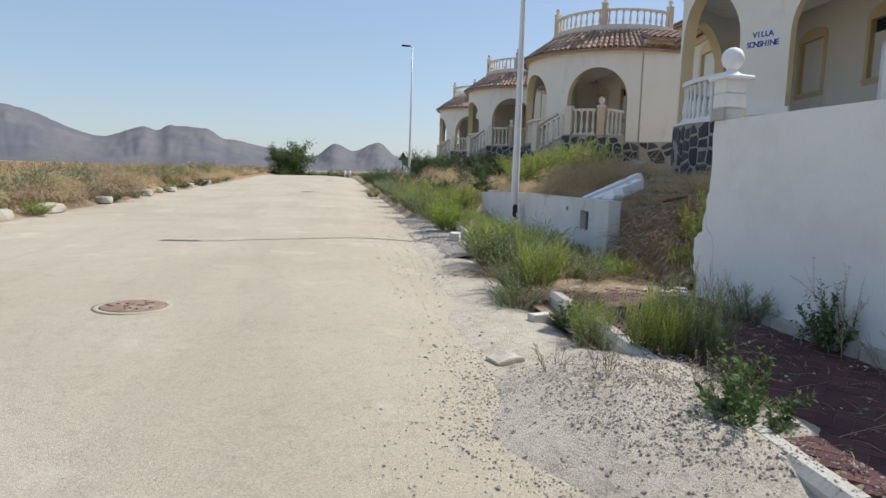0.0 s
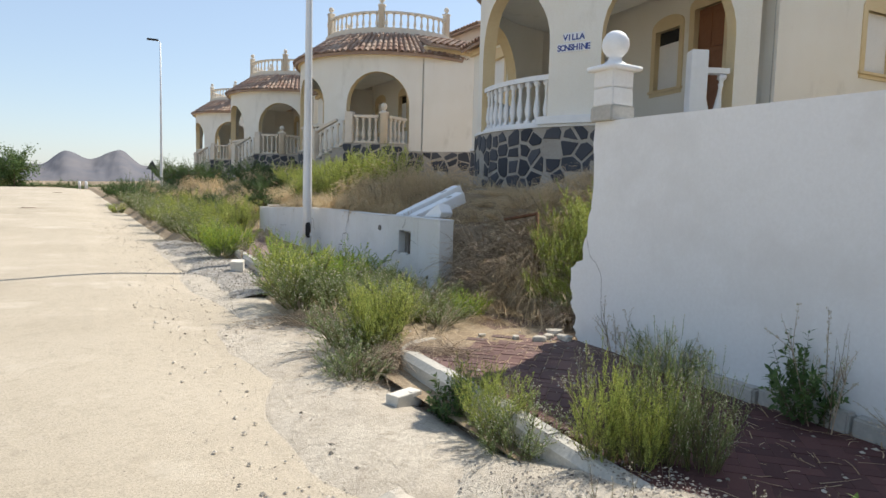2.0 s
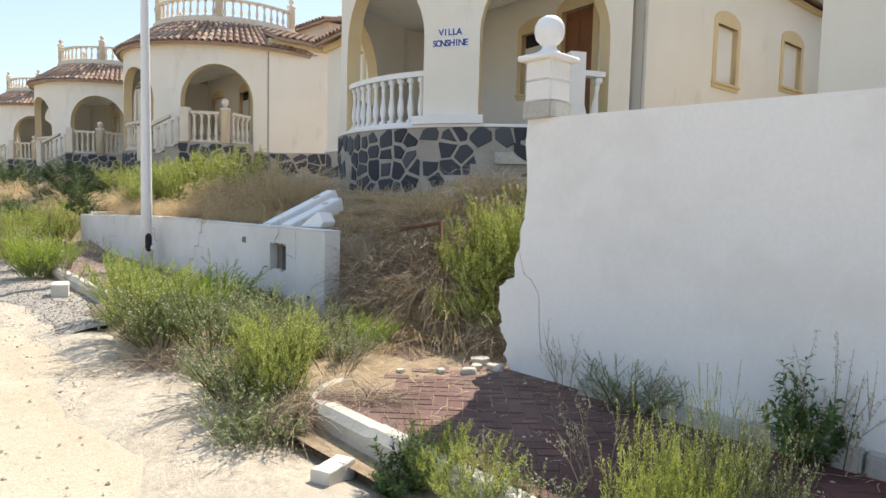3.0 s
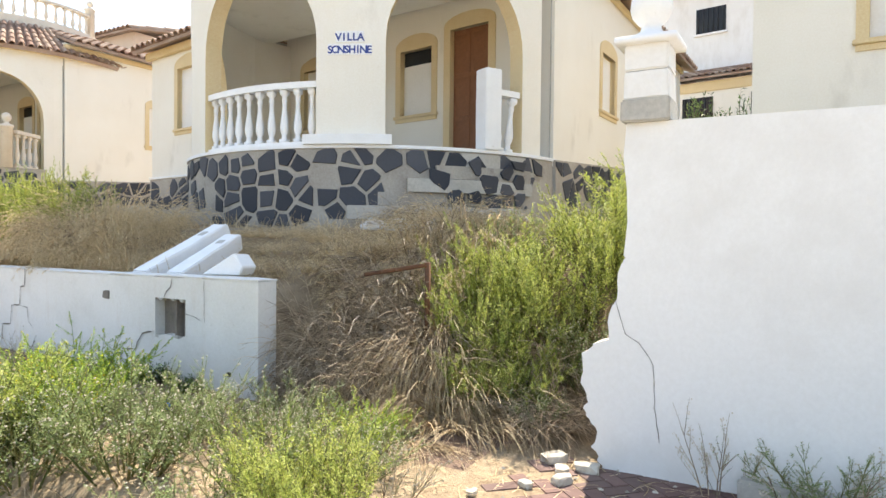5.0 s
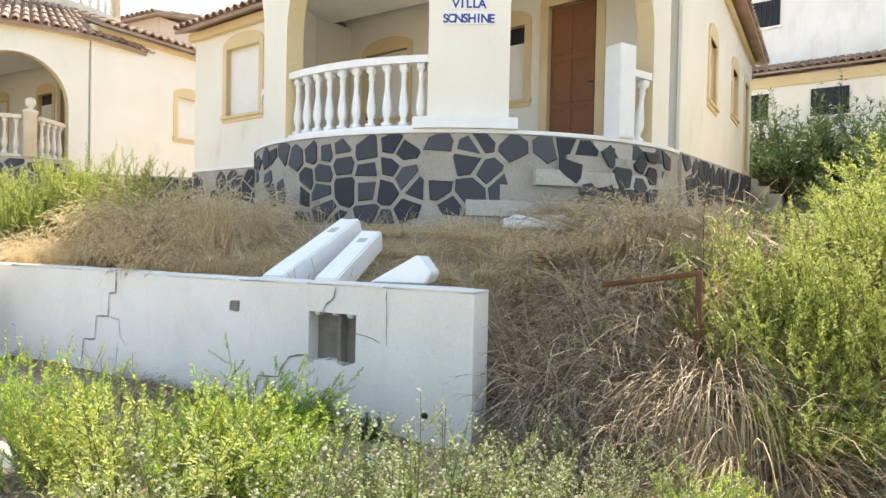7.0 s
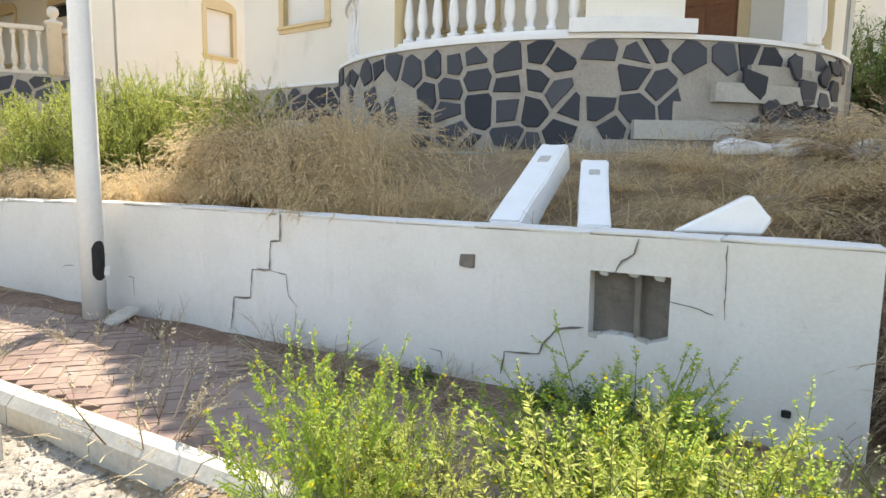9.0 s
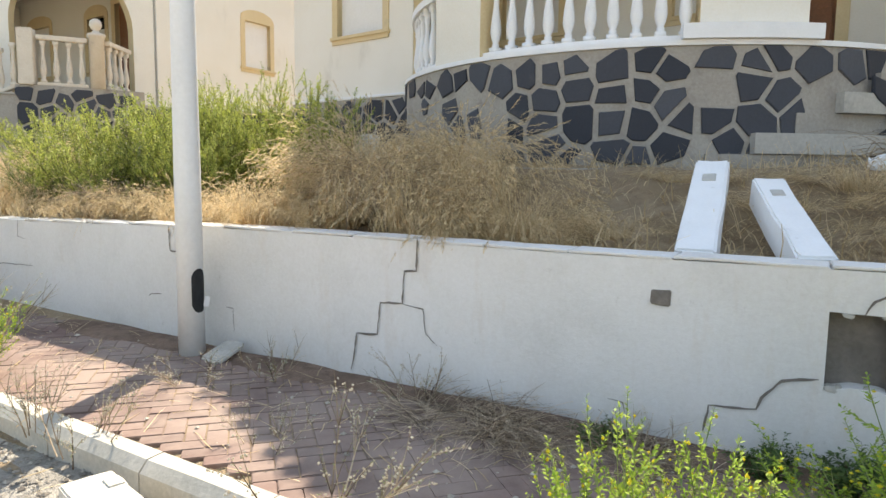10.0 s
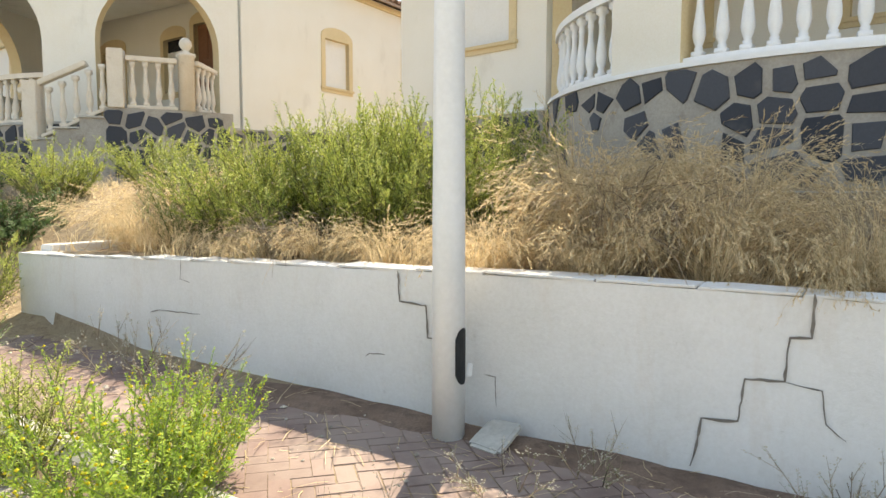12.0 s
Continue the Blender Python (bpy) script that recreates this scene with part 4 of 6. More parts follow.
def front_stairs(v, rail_mat):
    """Landing and flight of steps along the front of the porch, with its balustrade."""
    part("landing", ring("landing", R - 0.02, R + 0.95, 230, 258, -PLINTH_H, 0.16, MORTAR, 16), v)
    for k in range(3):
        b0, b1 = 230 - (k + 1) * 5.2, 230 - k * 5.2
        top = 0.16 - 0.19 * (k + 1)
        part("step", ring("step", R + 0.04, R + 0.95, b0, b1, -PLINTH_H, top, MORTAR, 3), v)
        part("tread", ring("tread", R + 0.03, R + 0.99, b0 - 0.4, b1, top + 0.004, top + 0.034, CONCRETE, 3), v)
    ra = R + 0.86

    def at(b, z):
        return (ra * math.cos(radians(b)), ra * math.sin(radians(b)), z)
    part("post", PLAIN_POST[rail_mat.name], v, Matrix.Translation(at(232.5, 0.16)) @ pose(0, 0, 0, 0, 0, 232))
    part("ball_post", BALL_POST[rail_mat.name], v, Matrix.Translation(at(247.5, 0.16)) @ pose(0, 0, 0, 0, 0, 247))
    part("post", PLAIN_POST[rail_mat.name], v, Matrix.Translation(at(214.5, -0.42)) @ pose(0, 0, 0, 0, 0, 214))
    straight_rail(v, at(234.5, 0.16), at(245.5, 0.16), rail_mat)
    straight_rail(v, at(216.5, -0.38), at(231, 0.13), rail_mat)
    straight_rail(v, at(249.5, 0.16), ((R + 0.1) * math.cos(radians(258)), (R + 0.1) * math.sin(radians(258)), 0.16), rail_mat)
    rr = R + 0.95
    clad(v, radians(28) * rr, 1.2, 0.3, 4, lambda u, z, d: ((rr + d) * math.cos(radians(230) + u / rr), (rr + d) * math.sin(radians(230) + u / rr), z - 1.08), 21, 0.08, True)


V1 = pose(11.0, 11.1, FLOOR, 0, 0, TURN)
villa_1 = villa(V1, PALE_PAINT, True, True, "cream abandoned villa with a round porch and dark stone plinth")
villa_2 = villa(pose(12.06, 26.15, FLOOR + 0.2, 0, 0, -6) @ Matrix.Scale(1.07, 4), CREAM_STONE, False, False, "cream villa with round porch, arches and tiled roof skirt", 4.0)
front_stairs(villa_2, CREAM_STONE)
for k, (vx, vy) in enumerate(((11.8, 37.9), (12.15, 51.3), (10.7, -2.3))):
    copy_thing(villa_2, pose(vx, vy, FLOOR + 0.22 + 0.1 * k if vy > 0 else FLOOR, 0, 0, -6))

# ---- villa 1: sign, posts, ruined steps ----
def letter_mesh(ch, size):
    cu = bpy.data.curves.new("letter", "FONT")
    cu.body, cu.size, cu.align_x, cu.extrude, cu.offset = ch, size, "CENTER", 0.002, 0.0042
    tmp = bpy.data.objects.new("letter", cu)
    me = bpy.data.meshes.new_from_object(tmp)
    bpy.data.objects.remove(tmp)
    me.materials.clear()
    me.materials.append(BLUE_TILE)
    return me


sign = thing("house_sign", V1, "white tiles with dark blue letters naming the villa", "sign")
for row, (word, z) in enumerate((("VILLA", 1.435), ("SONSHINE", 1.26))):
    for k, ch in enumerate(word):
        b = radians(216.3) + (k - (len(word) - 1) / 2) * 0.079 / R
        m = pose(R * math.cos(b), R * math.sin(b), z, 0, 0, math.degrees(b) + 90)
        tile = part("tile", box("tile", -0.0385, 0.0385, -0.012, 0.02, 0, 0.155, WHITE_TILE, 0.003), sign, m)
        part("letter", letter_mesh(ch, 0.145), tile, pose(0, -0.0135, 0.024, 90, 0, 0), "dark blue letter")

post_white = thing("rail_post", V1, "white painted rail post with broken balusters and rail", "post")
pb = radians(250.4)
part("post", box("post", -0.14, 0.14, -0.14, 0.14, 0.002, 1.2, PALE_PAINT, 0.012, 0.006, 3), post_white, pose((R - 0.05) * math.cos(pb), (R - 0.05) * math.sin(pb), 0, 0, 0, 250))
for b, lean in ((253.6, 9), (256.4, -4)):
    part("baluster", BALUSTER[PALE_PAINT.name], post_white, pose((R - 0.06) * math.cos(radians(b)), (R - 0.06) * math.sin(radians(b)), 0.0, lean, 3, b) @ Matrix.Diagonal((1.1, 1.1, 1.06, 1)))
part("handrail", ring("handrail", R - 0.15, R + 0.04, 252.4, 259, 0.83, 0.92, PALE_PAINT, 6), post_white)

ruin = thing("ruined_steps", V1, "broken concrete steps against the stone plinth", "steps")
for k in range(6):
    part("step", ring("step", R + 0.02, R + 0.13 + 0.05 * math.sin(k * 2.3) - 0.008 * k, 210 + 6.5 * k, 262, -1.24 + 0.195 * k, -1.24 + 0.195 * (k + 1) - 0.006, (MORTAR, CONCRETE)[k % 2], 14), ruin)
rs = R + 0.125
clad(ruin, 1.75, 0.95, 0.27, 4, lambda u, z, d: ((rs + d) * math.cos(radians(233) + u / rs), (rs + d) * math.sin(radians(233) + u / rs), z - 1.1), 31, 0.3, False)
part("base_slab", ring("slab", R + 0.02, R + 0.62, 158, 214, -1.32, -1.2, CONCRETE, 20), ruin, None, "cracked concrete slab at the foot of the plinth")
part("base_slab", ring("slab", R + 0.02, R + 0.75, 160, 200, -1.42, -1.325, CONCRETE, 20), ruin)
part("threshold", ring("threshold", R - 0.02, R + 0.11, 206, 226, 0.003, 0.14, PALE_PAINT, 12), ruin, None, "cracked white skirting under the column")


# ---- fallen posts and rubble ----
def fallen_post(p, q, size, mat, label, seed):
    p, q = Vector(p), Vector(q)
    l = (q - p).length
    t = thing("fallen_post", Matrix.Translation(p) @ (q - p).to_track_quat("X", "Z").to_matrix().to_4x4(), label, "post", "fallen posts")
    part("shaft", box("shaft", 0, l, -size / 2, size / 2, 0, size, mat, 0.012, 0.01, 3, seed), t)
    part("scar", box("scar", l * 0.72, l * 0.8, -size * 0.2, size * 0.2, size - 0.004, size + 0.006, CONCRETE, 0.003, 0.006, 2, seed), t, None, "grey mortar scar")
    return t


fallen_post((4.50, 9.56, 0.90), (5.58, 9.62, 1.38), 0.20, PALE_PAINT, "white square post fallen across the low wall", 3)
fallen_post((4.44, 9.03, 0.92), (5.42, 9.30, 1.28), 0.18, PALE_PAINT, "white square post fallen beside another on the wall", 4)
chunk = thing("coping_fragment", pose(4.42, 8.39, 1.085, 0, 0, 6), "broken white triangular coping lying on the wall", "coping")
bmc = bmesh.new()
tri = [(-0.22, 0), (0.2, 0.0), (0.24, 0.08), (0.14, 0.2)]
fr = [bmc.verts.new((-0.06, -x, z)) for x, z in tri]
bk = [bmc.verts.new((0.16, -x * 0.9, z * 0.95)) for x, z in tri]
bmc.faces.new(fr)
bmc.faces.new(bk[::-1])
for i in range(4):
    bmc.faces.new((fr[i], fr[(i + 1) % 4], bk[(i + 1) % 4], bk[i]))
bmesh.ops.bevel(bmc, geom=bmc.edges[:], offset=0.012, segments=1, affect="EDGES")
part("body", bm_mesh("cap", bmc, PALE_PAINT), chunk)


def stone(name, x, y, z, sx, sy, sz, mat, seed, label, category="stone", turn=0, group=""):
    bm = bmesh.new()
    bmesh.ops.create_icosphere(bm, subdivisions=2, radius=1)
    for v in bm.verts:
        d = noise.noise(v.co * 1.3 + Vector((seed * 3.1, 0, 0)))
        v.co = Vector((max(-0.75, min(0.75, v.co.x)), max(-0.75, min(0.75, v.co.y)), max(-0.6, min(0.6, v.co.z)))) * (1 + 0.28 * d)
        v.co = Vector((v.co.x * sx, v.co.y * sy, v.co.z * sz))
    ob = new(name, bm_mesh(name, bm, mat))
    ob.matrix_basis = pose(x, y, z, 0, 0, turn)
    return tagged(ob, label, category, group)


def hollow_block(x, y, z, turn, tilt=0.0, size=1.0):
    t = thing("concrete_block", pose(x, y, z, tilt, 0, turn) @ Matrix.Diagonal((size, size, size, 1)), "pale hollow concrete block lying beside the kerb", "block", "loose blocks")
    part("body", box("block", -0.2, 0.2, -0.1, 0.1, 0, 0.19, BLOCK, 0.007, 0.006, 3, int(x * 40)), t)
    part("chip", box("chip", 0.02, 0.12, -0.104, -0.02, 0.13, 0.196, BLOCK, 0.01, 0.015, 2), t)
    return t


hollow_block(2.38, 11.34, road_z(11.4) - 0.04, 74)
hollow_block(2.02, 4.45, road_z(4.5) - 0.11, 20, 0, 0.62)
slab = tagged(new("broken_slab", box("slab", -0.12, 0.11, -0.085, 0.075, 0, 0.045, RUBBLE, 0.006, 0.04, 2, 5)), "pale broken slab of concrete on the sand", "rubble")
slab.matrix_basis = pose(1.26, 3.02, road_z(3.0) - 0.05, 9, -7, 18)
for k, (sx_, sy_, sz_) in enumerate(((2.06, 4.6, 0.12), (2.3, 5.5, 0.08), (1.9, 3.4, 0.05), (2.1, 2.4, 0.05), (3.7, 5.05, 0.09), (3.85, 5.1, 0.08), (3.55, 5.2, 0.06), (3.95, 4.98, 0.10), (4.0, 5.2, 0.11), (3.3, 5.4, 0.05))):
    stone("rubble_stone", sx_, sy_, land_z(sx_, sy_) + 0.02 + sz_ * 0.15, sz_ * 0.9, sz_ * 0.62, sz_ * 0.5, RUBBLE, k, "small rough piece of rubble on the dusty ground", "rubble", k * 40, "loose rubble")
for k, (bx, by, bz, tn) in enumerate(((6.7, 8.3, 1.56, 20), (6.55, 7.75, 1.55, 35), (6.9, 8.75, 1.56, -10))):
    t = thing("broken_baluster", pose(bx, by, bz, 90, 0, tn), "broken white baluster lying in the dry grass", "baluster", "broken balusters")
    part("shaft", lathe("shaft", [(r * 1.5, z) for r, z in BALUSTER_PROFILE[3:13]], PALE_PAINT, 12), t)
slab2 = thing("fallen_slab", pose(7.1, 13.4, 1.62, 8, -22, 35), "fallen pale concrete slab leaning on the bank", "slab")
part("body", box("slab", -0.55, 0.55, -0.12, 0.12, 0, 0.1, KERB, 0.015, 0.012, 3), slab2)

# the rusty gate leaf
gate = thing("gate_leaf", pose(4.77, 6.53, 0, 0, 0, 0), "rusty iron gate leaf caught in dry brush", "gate")
for nm, p, q, r in (("rail", (0, 0, 1.22), (-0.065, 0.56, 1.125), 0.024), ("stile", (0, 0, 0.3), (0, 0, 1.24), 0.024)):
    part(nm, tube(nm, [p, q], r, RUST, 4), gate)


# ---- street furniture ----
def street_lamp(x, y, z, height, label, detail):
    t = thing("street_lamp", pose(x, y, z), label, "street lamp", "street lamps")
    part("pole", lathe("pole", [(0.088, -0.1), (0.086, 1.2), (0.06, height * 0.6), (0.04, height)], POLE, 20), t)
    part("arm", tube("arm", [(0, 0, height), (-0.08, 0, height + 0.06), (-0.3, 0, height + 0.09)], 0.03, POLE), t)
    part("head", box("head", -0.78, -0.12, -0.12, 0.12, height + 0.04, height + 0.14, DARK_METAL, 0.03), t, None, "flat dark lamp head")
    if detail:
        bm = bmesh.new()
        rows = []
        for i in range(7):
            a = radians(205 + 70 * i / 6)
            half = 0.15 * (1 - (abs(i - 3) / 3) ** 3 * 0.35)
            rows.append([bm.verts.new((0.0905 * math.cos(a), 0.0905 * math.sin(a), 0.45 + s * half)) for s in (-1, 1)])
        for a, b in zip(rows, rows[1:]):
            bm.faces.new((a[0], b[0], b[1], a[1]))
        part("hatch", bm_mesh("hatch", bm, BLACK), t, pose(0, 0, 0, 0, 0, 28), "black open cable hatch")
        part("terminal", box("terminal", -0.02, 0.02, -0.0, 0.012, 0.34, 0.41, POLE, 0.004), t, pose(-0.022, -0.0985, 0, 0, 10, -10), "pale terminal block")
    return t


street_lamp(4.0, 12.72, pave_z(4, 12.7), 8.15, "white-grey steel street lamp with a black open hatch", True)
street_lamp(5.4, 46.4, road_z(46) + 0.3, 9.55, "tall white-grey steel street lamp with a flat head", False)
hatch_cover = tagged(new("hatch_cover", box("cover", -0.1, 0.1, -0.012, 0.012, -0.12, 0.12, CONCRETE, 0.02, 0.006, 2)), "grey lamp hatch cover lying by the wall", "cover")
hatch_cover.matrix_basis = pose(4.02, 12.45, pave_z(4, 12.5) + 0.05, 68, 0, 80)

sgn = thing("warning_sign", pose(7.6, 72, road_z(70) - 0.2), "triangular road sign on a thin post, seen from behind", "road sign")
part("post", tube("post", [(0, 0, -0.3), (0, 0, 2.8)], 0.06, DARK_METAL), sgn)
bmt = bmesh.new()
fr = [bmt.verts.new((math.sin(a) * 0.62, -0.07, 2.55 + math.cos(a) * 0.62)) for a in (0, 2.094, 4.189)]
bk = [bmt.verts.new((math.sin(a) * 0.62, -0.04, 2.55 + math.cos(a) * 0.62)) for a in (0, 2.094, 4.189)]
bmt.faces.new(fr)
bmt.faces.new(bk[::-1])
for i in range(3):
    bmt.faces.new((fr[i], fr[(i + 1) % 3], bk[(i + 1) % 3], bk[i]))
part("plate", bm_mesh("plate", bmt, DARK_METAL), sgn)


def manhole(x, y):
    t = thing("manhole_cover", pose(x, y, road_fn(x, y) + 0.004), "rusty round manhole cover with a dusty rim", "manhole cover", "manhole covers")
    part("frame", lathe("frame", [(0.37, -0.03), (0.37, 0.002), (0.31, 0.003), (0.31, -0.01), (0.30, -0.02)], ROAD, 28), t)
    part("cover", lathe("cover", [(0.305, -0.02), (0.305, 0.006), (0.29, 0.01), (0.15, 0.012), (0.02, 0.012)], MANHOLE, 28), t)
    for k in range(18):
        a, rr_ = k * 2.4, 0.06 + 0.21 * ((k % 6) / 6)
        part("stud", box("stud", -0.022, 0.022, -0.012, 0.012, 0.008, 0.02, MANHOLE, 0.004), t, pose(rr_ * math.cos(a), rr_ * math.sin(a), 0, 0, 0, math.degrees(a)))


for mx, my in ((-2.09, 4.83), (-1.3, 31.9), (-0.4, 55)):
    manhole(mx, my)
bottle = stone("plastic_cap", 3.55, 8.05, land_z(3.5, 8.0) + 0.05, 0.03, 0.03, 0.06, BLUE_PLASTIC, 2, "small blue plastic scrap on the ground", "litter")


# ---- houses behind ----
def back_house(m, w, d, h, label):
    t = thing("back_house", m, label, "house", "houses behind")
    part("wall", box("wall", 0, d, -w / 2, w / 2, -3, h, WHITE_WALL, 0.03), t)
    part("lower_roof", pitched_tiles(-1.6, 0.0, -w / 2, w / 2, 3.1, 3.65, 4, "y"), t)
    part("lower_wall", box("lower_wall", -1.3, -0.003, -w / 2 + 0.2, w / 2 - 0.2, -3, 3.0, CREAM, 0.03), t)
    part("upper_roof", pitched_tiles(-0.4, d * 0.5, -w / 2 - 0.3, w / 2 + 0.3, h, h + 1.0, 7, "y"), t)
    part("ochre_band", box("ochre_band", -1.36, -1.302, -w / 2 + 0.2, w / 2 - 0.2, 2.6, 2.96, OCHRE, 0.02), t)
    for y in (-w * 0.36, -0.02 * w, -w * 0.17, w * 0.32):
        for x, z, hh in ((-0.02, 5.1, 0.95), (-1.33, 1.5, 0.9)):
            if y == -w * 0.17 and z > 3:
                continue
            win = part("window", box("pane", -0.02, 0.02, -0.55, 0.55, 0, hh, DARK_GLASS, 0.004), t, pose(x, y, z))
            for s in range(6):
                part("bar", tube("bar", [(-0.05, -0.46 + s * 0.184, 0.02), (-0.05, -0.46 + s * 0.184, hh - 0.02)], 0.016, DARK_METAL, 5), win)
            part("sill", box("sill", -0.08, 0.0, -0.62, 0.62, -0.08, -0.004, PALE_PAINT, 0.01), win)
    return t


back_house(pose(27.5, 7.6, 4.2, 0, 0, -11), 16, 8, 6.9, "white two-storey house with clay tile roofs")
back_house(pose(29, 31, 4.0, 0, 0, -11), 12, 8, 6.0, "white house with a clay tile roof beyond the villas")
back_house(pose(29, -10, 4.2, 0, 0, -11), 12, 8, 6.0, "white house with clay tiles beyond the garden")

# ---- vegetation ----
def curve_points(p, d, length, droop, n, rnd, wander=0.25, late=0.0):
    """A wandering stem from p along d that bends down by droop, mostly towards its end when late is above 0."""
    pts = [Vector(p)]
    d = Vector(d).normalized()
    for k in range(n):
        bend = droop / n * ((k + 1) / n) ** late * (1 + late)
        d = (d + Vector((rnd.uniform(-1, 1), rnd.uniform(-1, 1), rnd.uniform(-1, 1))) * wander / n + Vector((0, 0, -bend))).normalized()
        pts.append(pts[-1] + d * (length / n))
    return pts


def add_stem(verts, faces, pts, r0, r1):
    """A three-sided tapered stem."""
    o, n = len(verts), len(pts)
    for k, p in enumerate(pts):
        d = (pts[min(k + 1, n - 1)] - pts[max(k - 1, 0)]).normalized()
        u = d.orthogonal().normalized()
        w = d.cross(u)
        r = r0 + (r1 - r0) * k / (n - 1)
        for a in (0, 2.094, 4.189):
            verts.append(p + (u * math.cos(a) + w * math.sin(a)) * r)
    for k in range(n - 1):
        for i in range(3):
            j = (i + 1) % 3
            faces.append((o + 3 * k + i, o + 3 * k + j, o + 3 * k + 3 + j, o + 3 * k + 3 + i))


def add_leaf(verts, faces, p, d, side, length, width, bend=0.15):
    """A folded leaf of two quads, pointed at its tip."""
    up = d.cross(side).normalized()
    o = len(verts)
    verts += [p, p + d * length * 0.45 + side * width - up * length * bend * 0.2, p + d * length - up * length * bend, p + d * length * 0.45 - side * width - up * length * bend * 0.2]
    faces.append((o, o + 1, o + 2, o + 3))


def add_blade(verts, faces, pts, w):
    """A flat grass blade along points."""
    o, n = len(verts), len(pts)
    side = (pts[-1] - pts[0]).cross(Vector((0, 0, 1)))
    side = side.normalized() if side.length > 1e-4 else Vector((1, 0, 0))
    for k, p in enumerate(pts):
        s = side * (w * (1 - 0.6 * k / (n - 1)))
        verts += [p - s, p + s]
    for k in range(n - 1):
        faces.append((o + 2 * k, o + 2 * k + 1, o + 2 * k + 3, o + 2 * k + 2))


def random_side(d, rnd):
    v = Vector((rnd.uniform(-1, 1), rnd.uniform(-1, 1), rnd.uniform(-1, 1)))
    s = v - d * v.dot(d)
    return s.normalized() if s.length > 1e-3 else d.orthogonal().normalized()


def shrub_meshes(seed, stems, height, spread, leaf, leaf_w, per, leaf_mat, flowers=0, twigs=2, droop=0.15, up=0.7, bare=0.15, flower_mat=None, stem_mat=None):
    """Meshes of an upright bushy plant: stems, leaves and flower heads."""
    rnd = random.Random(seed)
    sv, sf, lv, lf, fv, ff = [], [], [], [], [], []
    for s in range(stems):
        a, q = rnd.uniform(0, 2 * math.pi), math.sqrt(rnd.random())
        base = Vector((math.cos(a), math.sin(a), 0)) * q * spread * 0.35
        lean = Vector((math.cos(a) * q * spread, math.sin(a) * q * spread, height * up * 1.4))
        l = height * rnd.uniform(0.55, 1.08) * (1.05 - 0.3 * q)
        main = curve_points(base, lean, l, droop * q, 6, rnd, 0.35)
        add_stem(sv, sf, main, 0.006 * height + 0.002, 0.0012)
        lines = [main]
        for t in range(twigs):
            k = rnd.randint(1, 4)
            d = (main[k + 1] - main[k]).normalized()
            d2 = (d + random_side(d, rnd) * 0.55 + Vector((0, 0, 0.2))).normalized()
            tw = curve_points(main[k], d2, l * rnd.uniform(0.25, 0.5), droop * 0.5, 4, rnd, 0.3)
            add_stem(sv, sf, tw, 0.003 * height + 0.001, 0.001)
            lines.append(tw)
        for li, pts in enumerate(lines):
            total = per if li == 0 else per * 0.55
            for k in range(int(total)):
                f = bare + (1 - bare) * (k + rnd.random()) / total if li == 0 else rnd.uniform(0.1, 1)
                x = f * (len(pts) - 1)
                i = min(int(x), len(pts) - 2)
                p = pts[i].lerp(pts[i + 1], x - i)
                d = (pts[i + 1] - pts[i]).normalized()
                out = random_side(d, rnd)
                ld = (d * rnd.uniform(0.5, 1.1) + out).normalized()
                add_leaf(lv, lf, p, ld, ld.cross(out).normalized() if ld.cross(out).length > 1e-3 else out, leaf * rnd.uniform(0.6, 1.3), leaf_w * rnd.uniform(0.7, 1.2), rnd.uniform(0, 0.4))
            for k in range(flowers if rnd.random() < 0.8 else 0):
                x = rnd.uniform(0.55, 1.0) * (len(pts) - 1)
                i = min(int(x), len(pts) - 2)
                p = pts[i].lerp(pts[i + 1], x - i) + random_side(Vector((0, 0, 1)), rnd) * 0.02
                o, r = len(fv), rnd.uniform(0.006, 0.011)
                fv += [p + Vector((r, 0, 0)), p + Vector((0, r, 0)), p - Vector((r, 0, 0)), p - Vector((0, r, 0)), p + Vector((0, 0, r)), p - Vector((0, 0, r))]
                ff += [(o, o + 1, o + 4), (o + 1, o + 2, o + 4), (o + 2, o + 3, o + 4), (o + 3, o, o + 4), (o + 1, o, o + 5), (o + 2, o + 1, o + 5), (o + 3, o + 2, o + 5), (o, o + 3, o + 5)]
    out = [("branchwork", mesh_of("branchwork", sv, sf, stem_mat or BARK)), ("foliage", mesh_of("foliage", lv, lf, leaf_mat))]
    if ff:
        out.append(("blossom", mesh_of("blossom", fv, ff, flower_mat or FLOWER)))
    return out


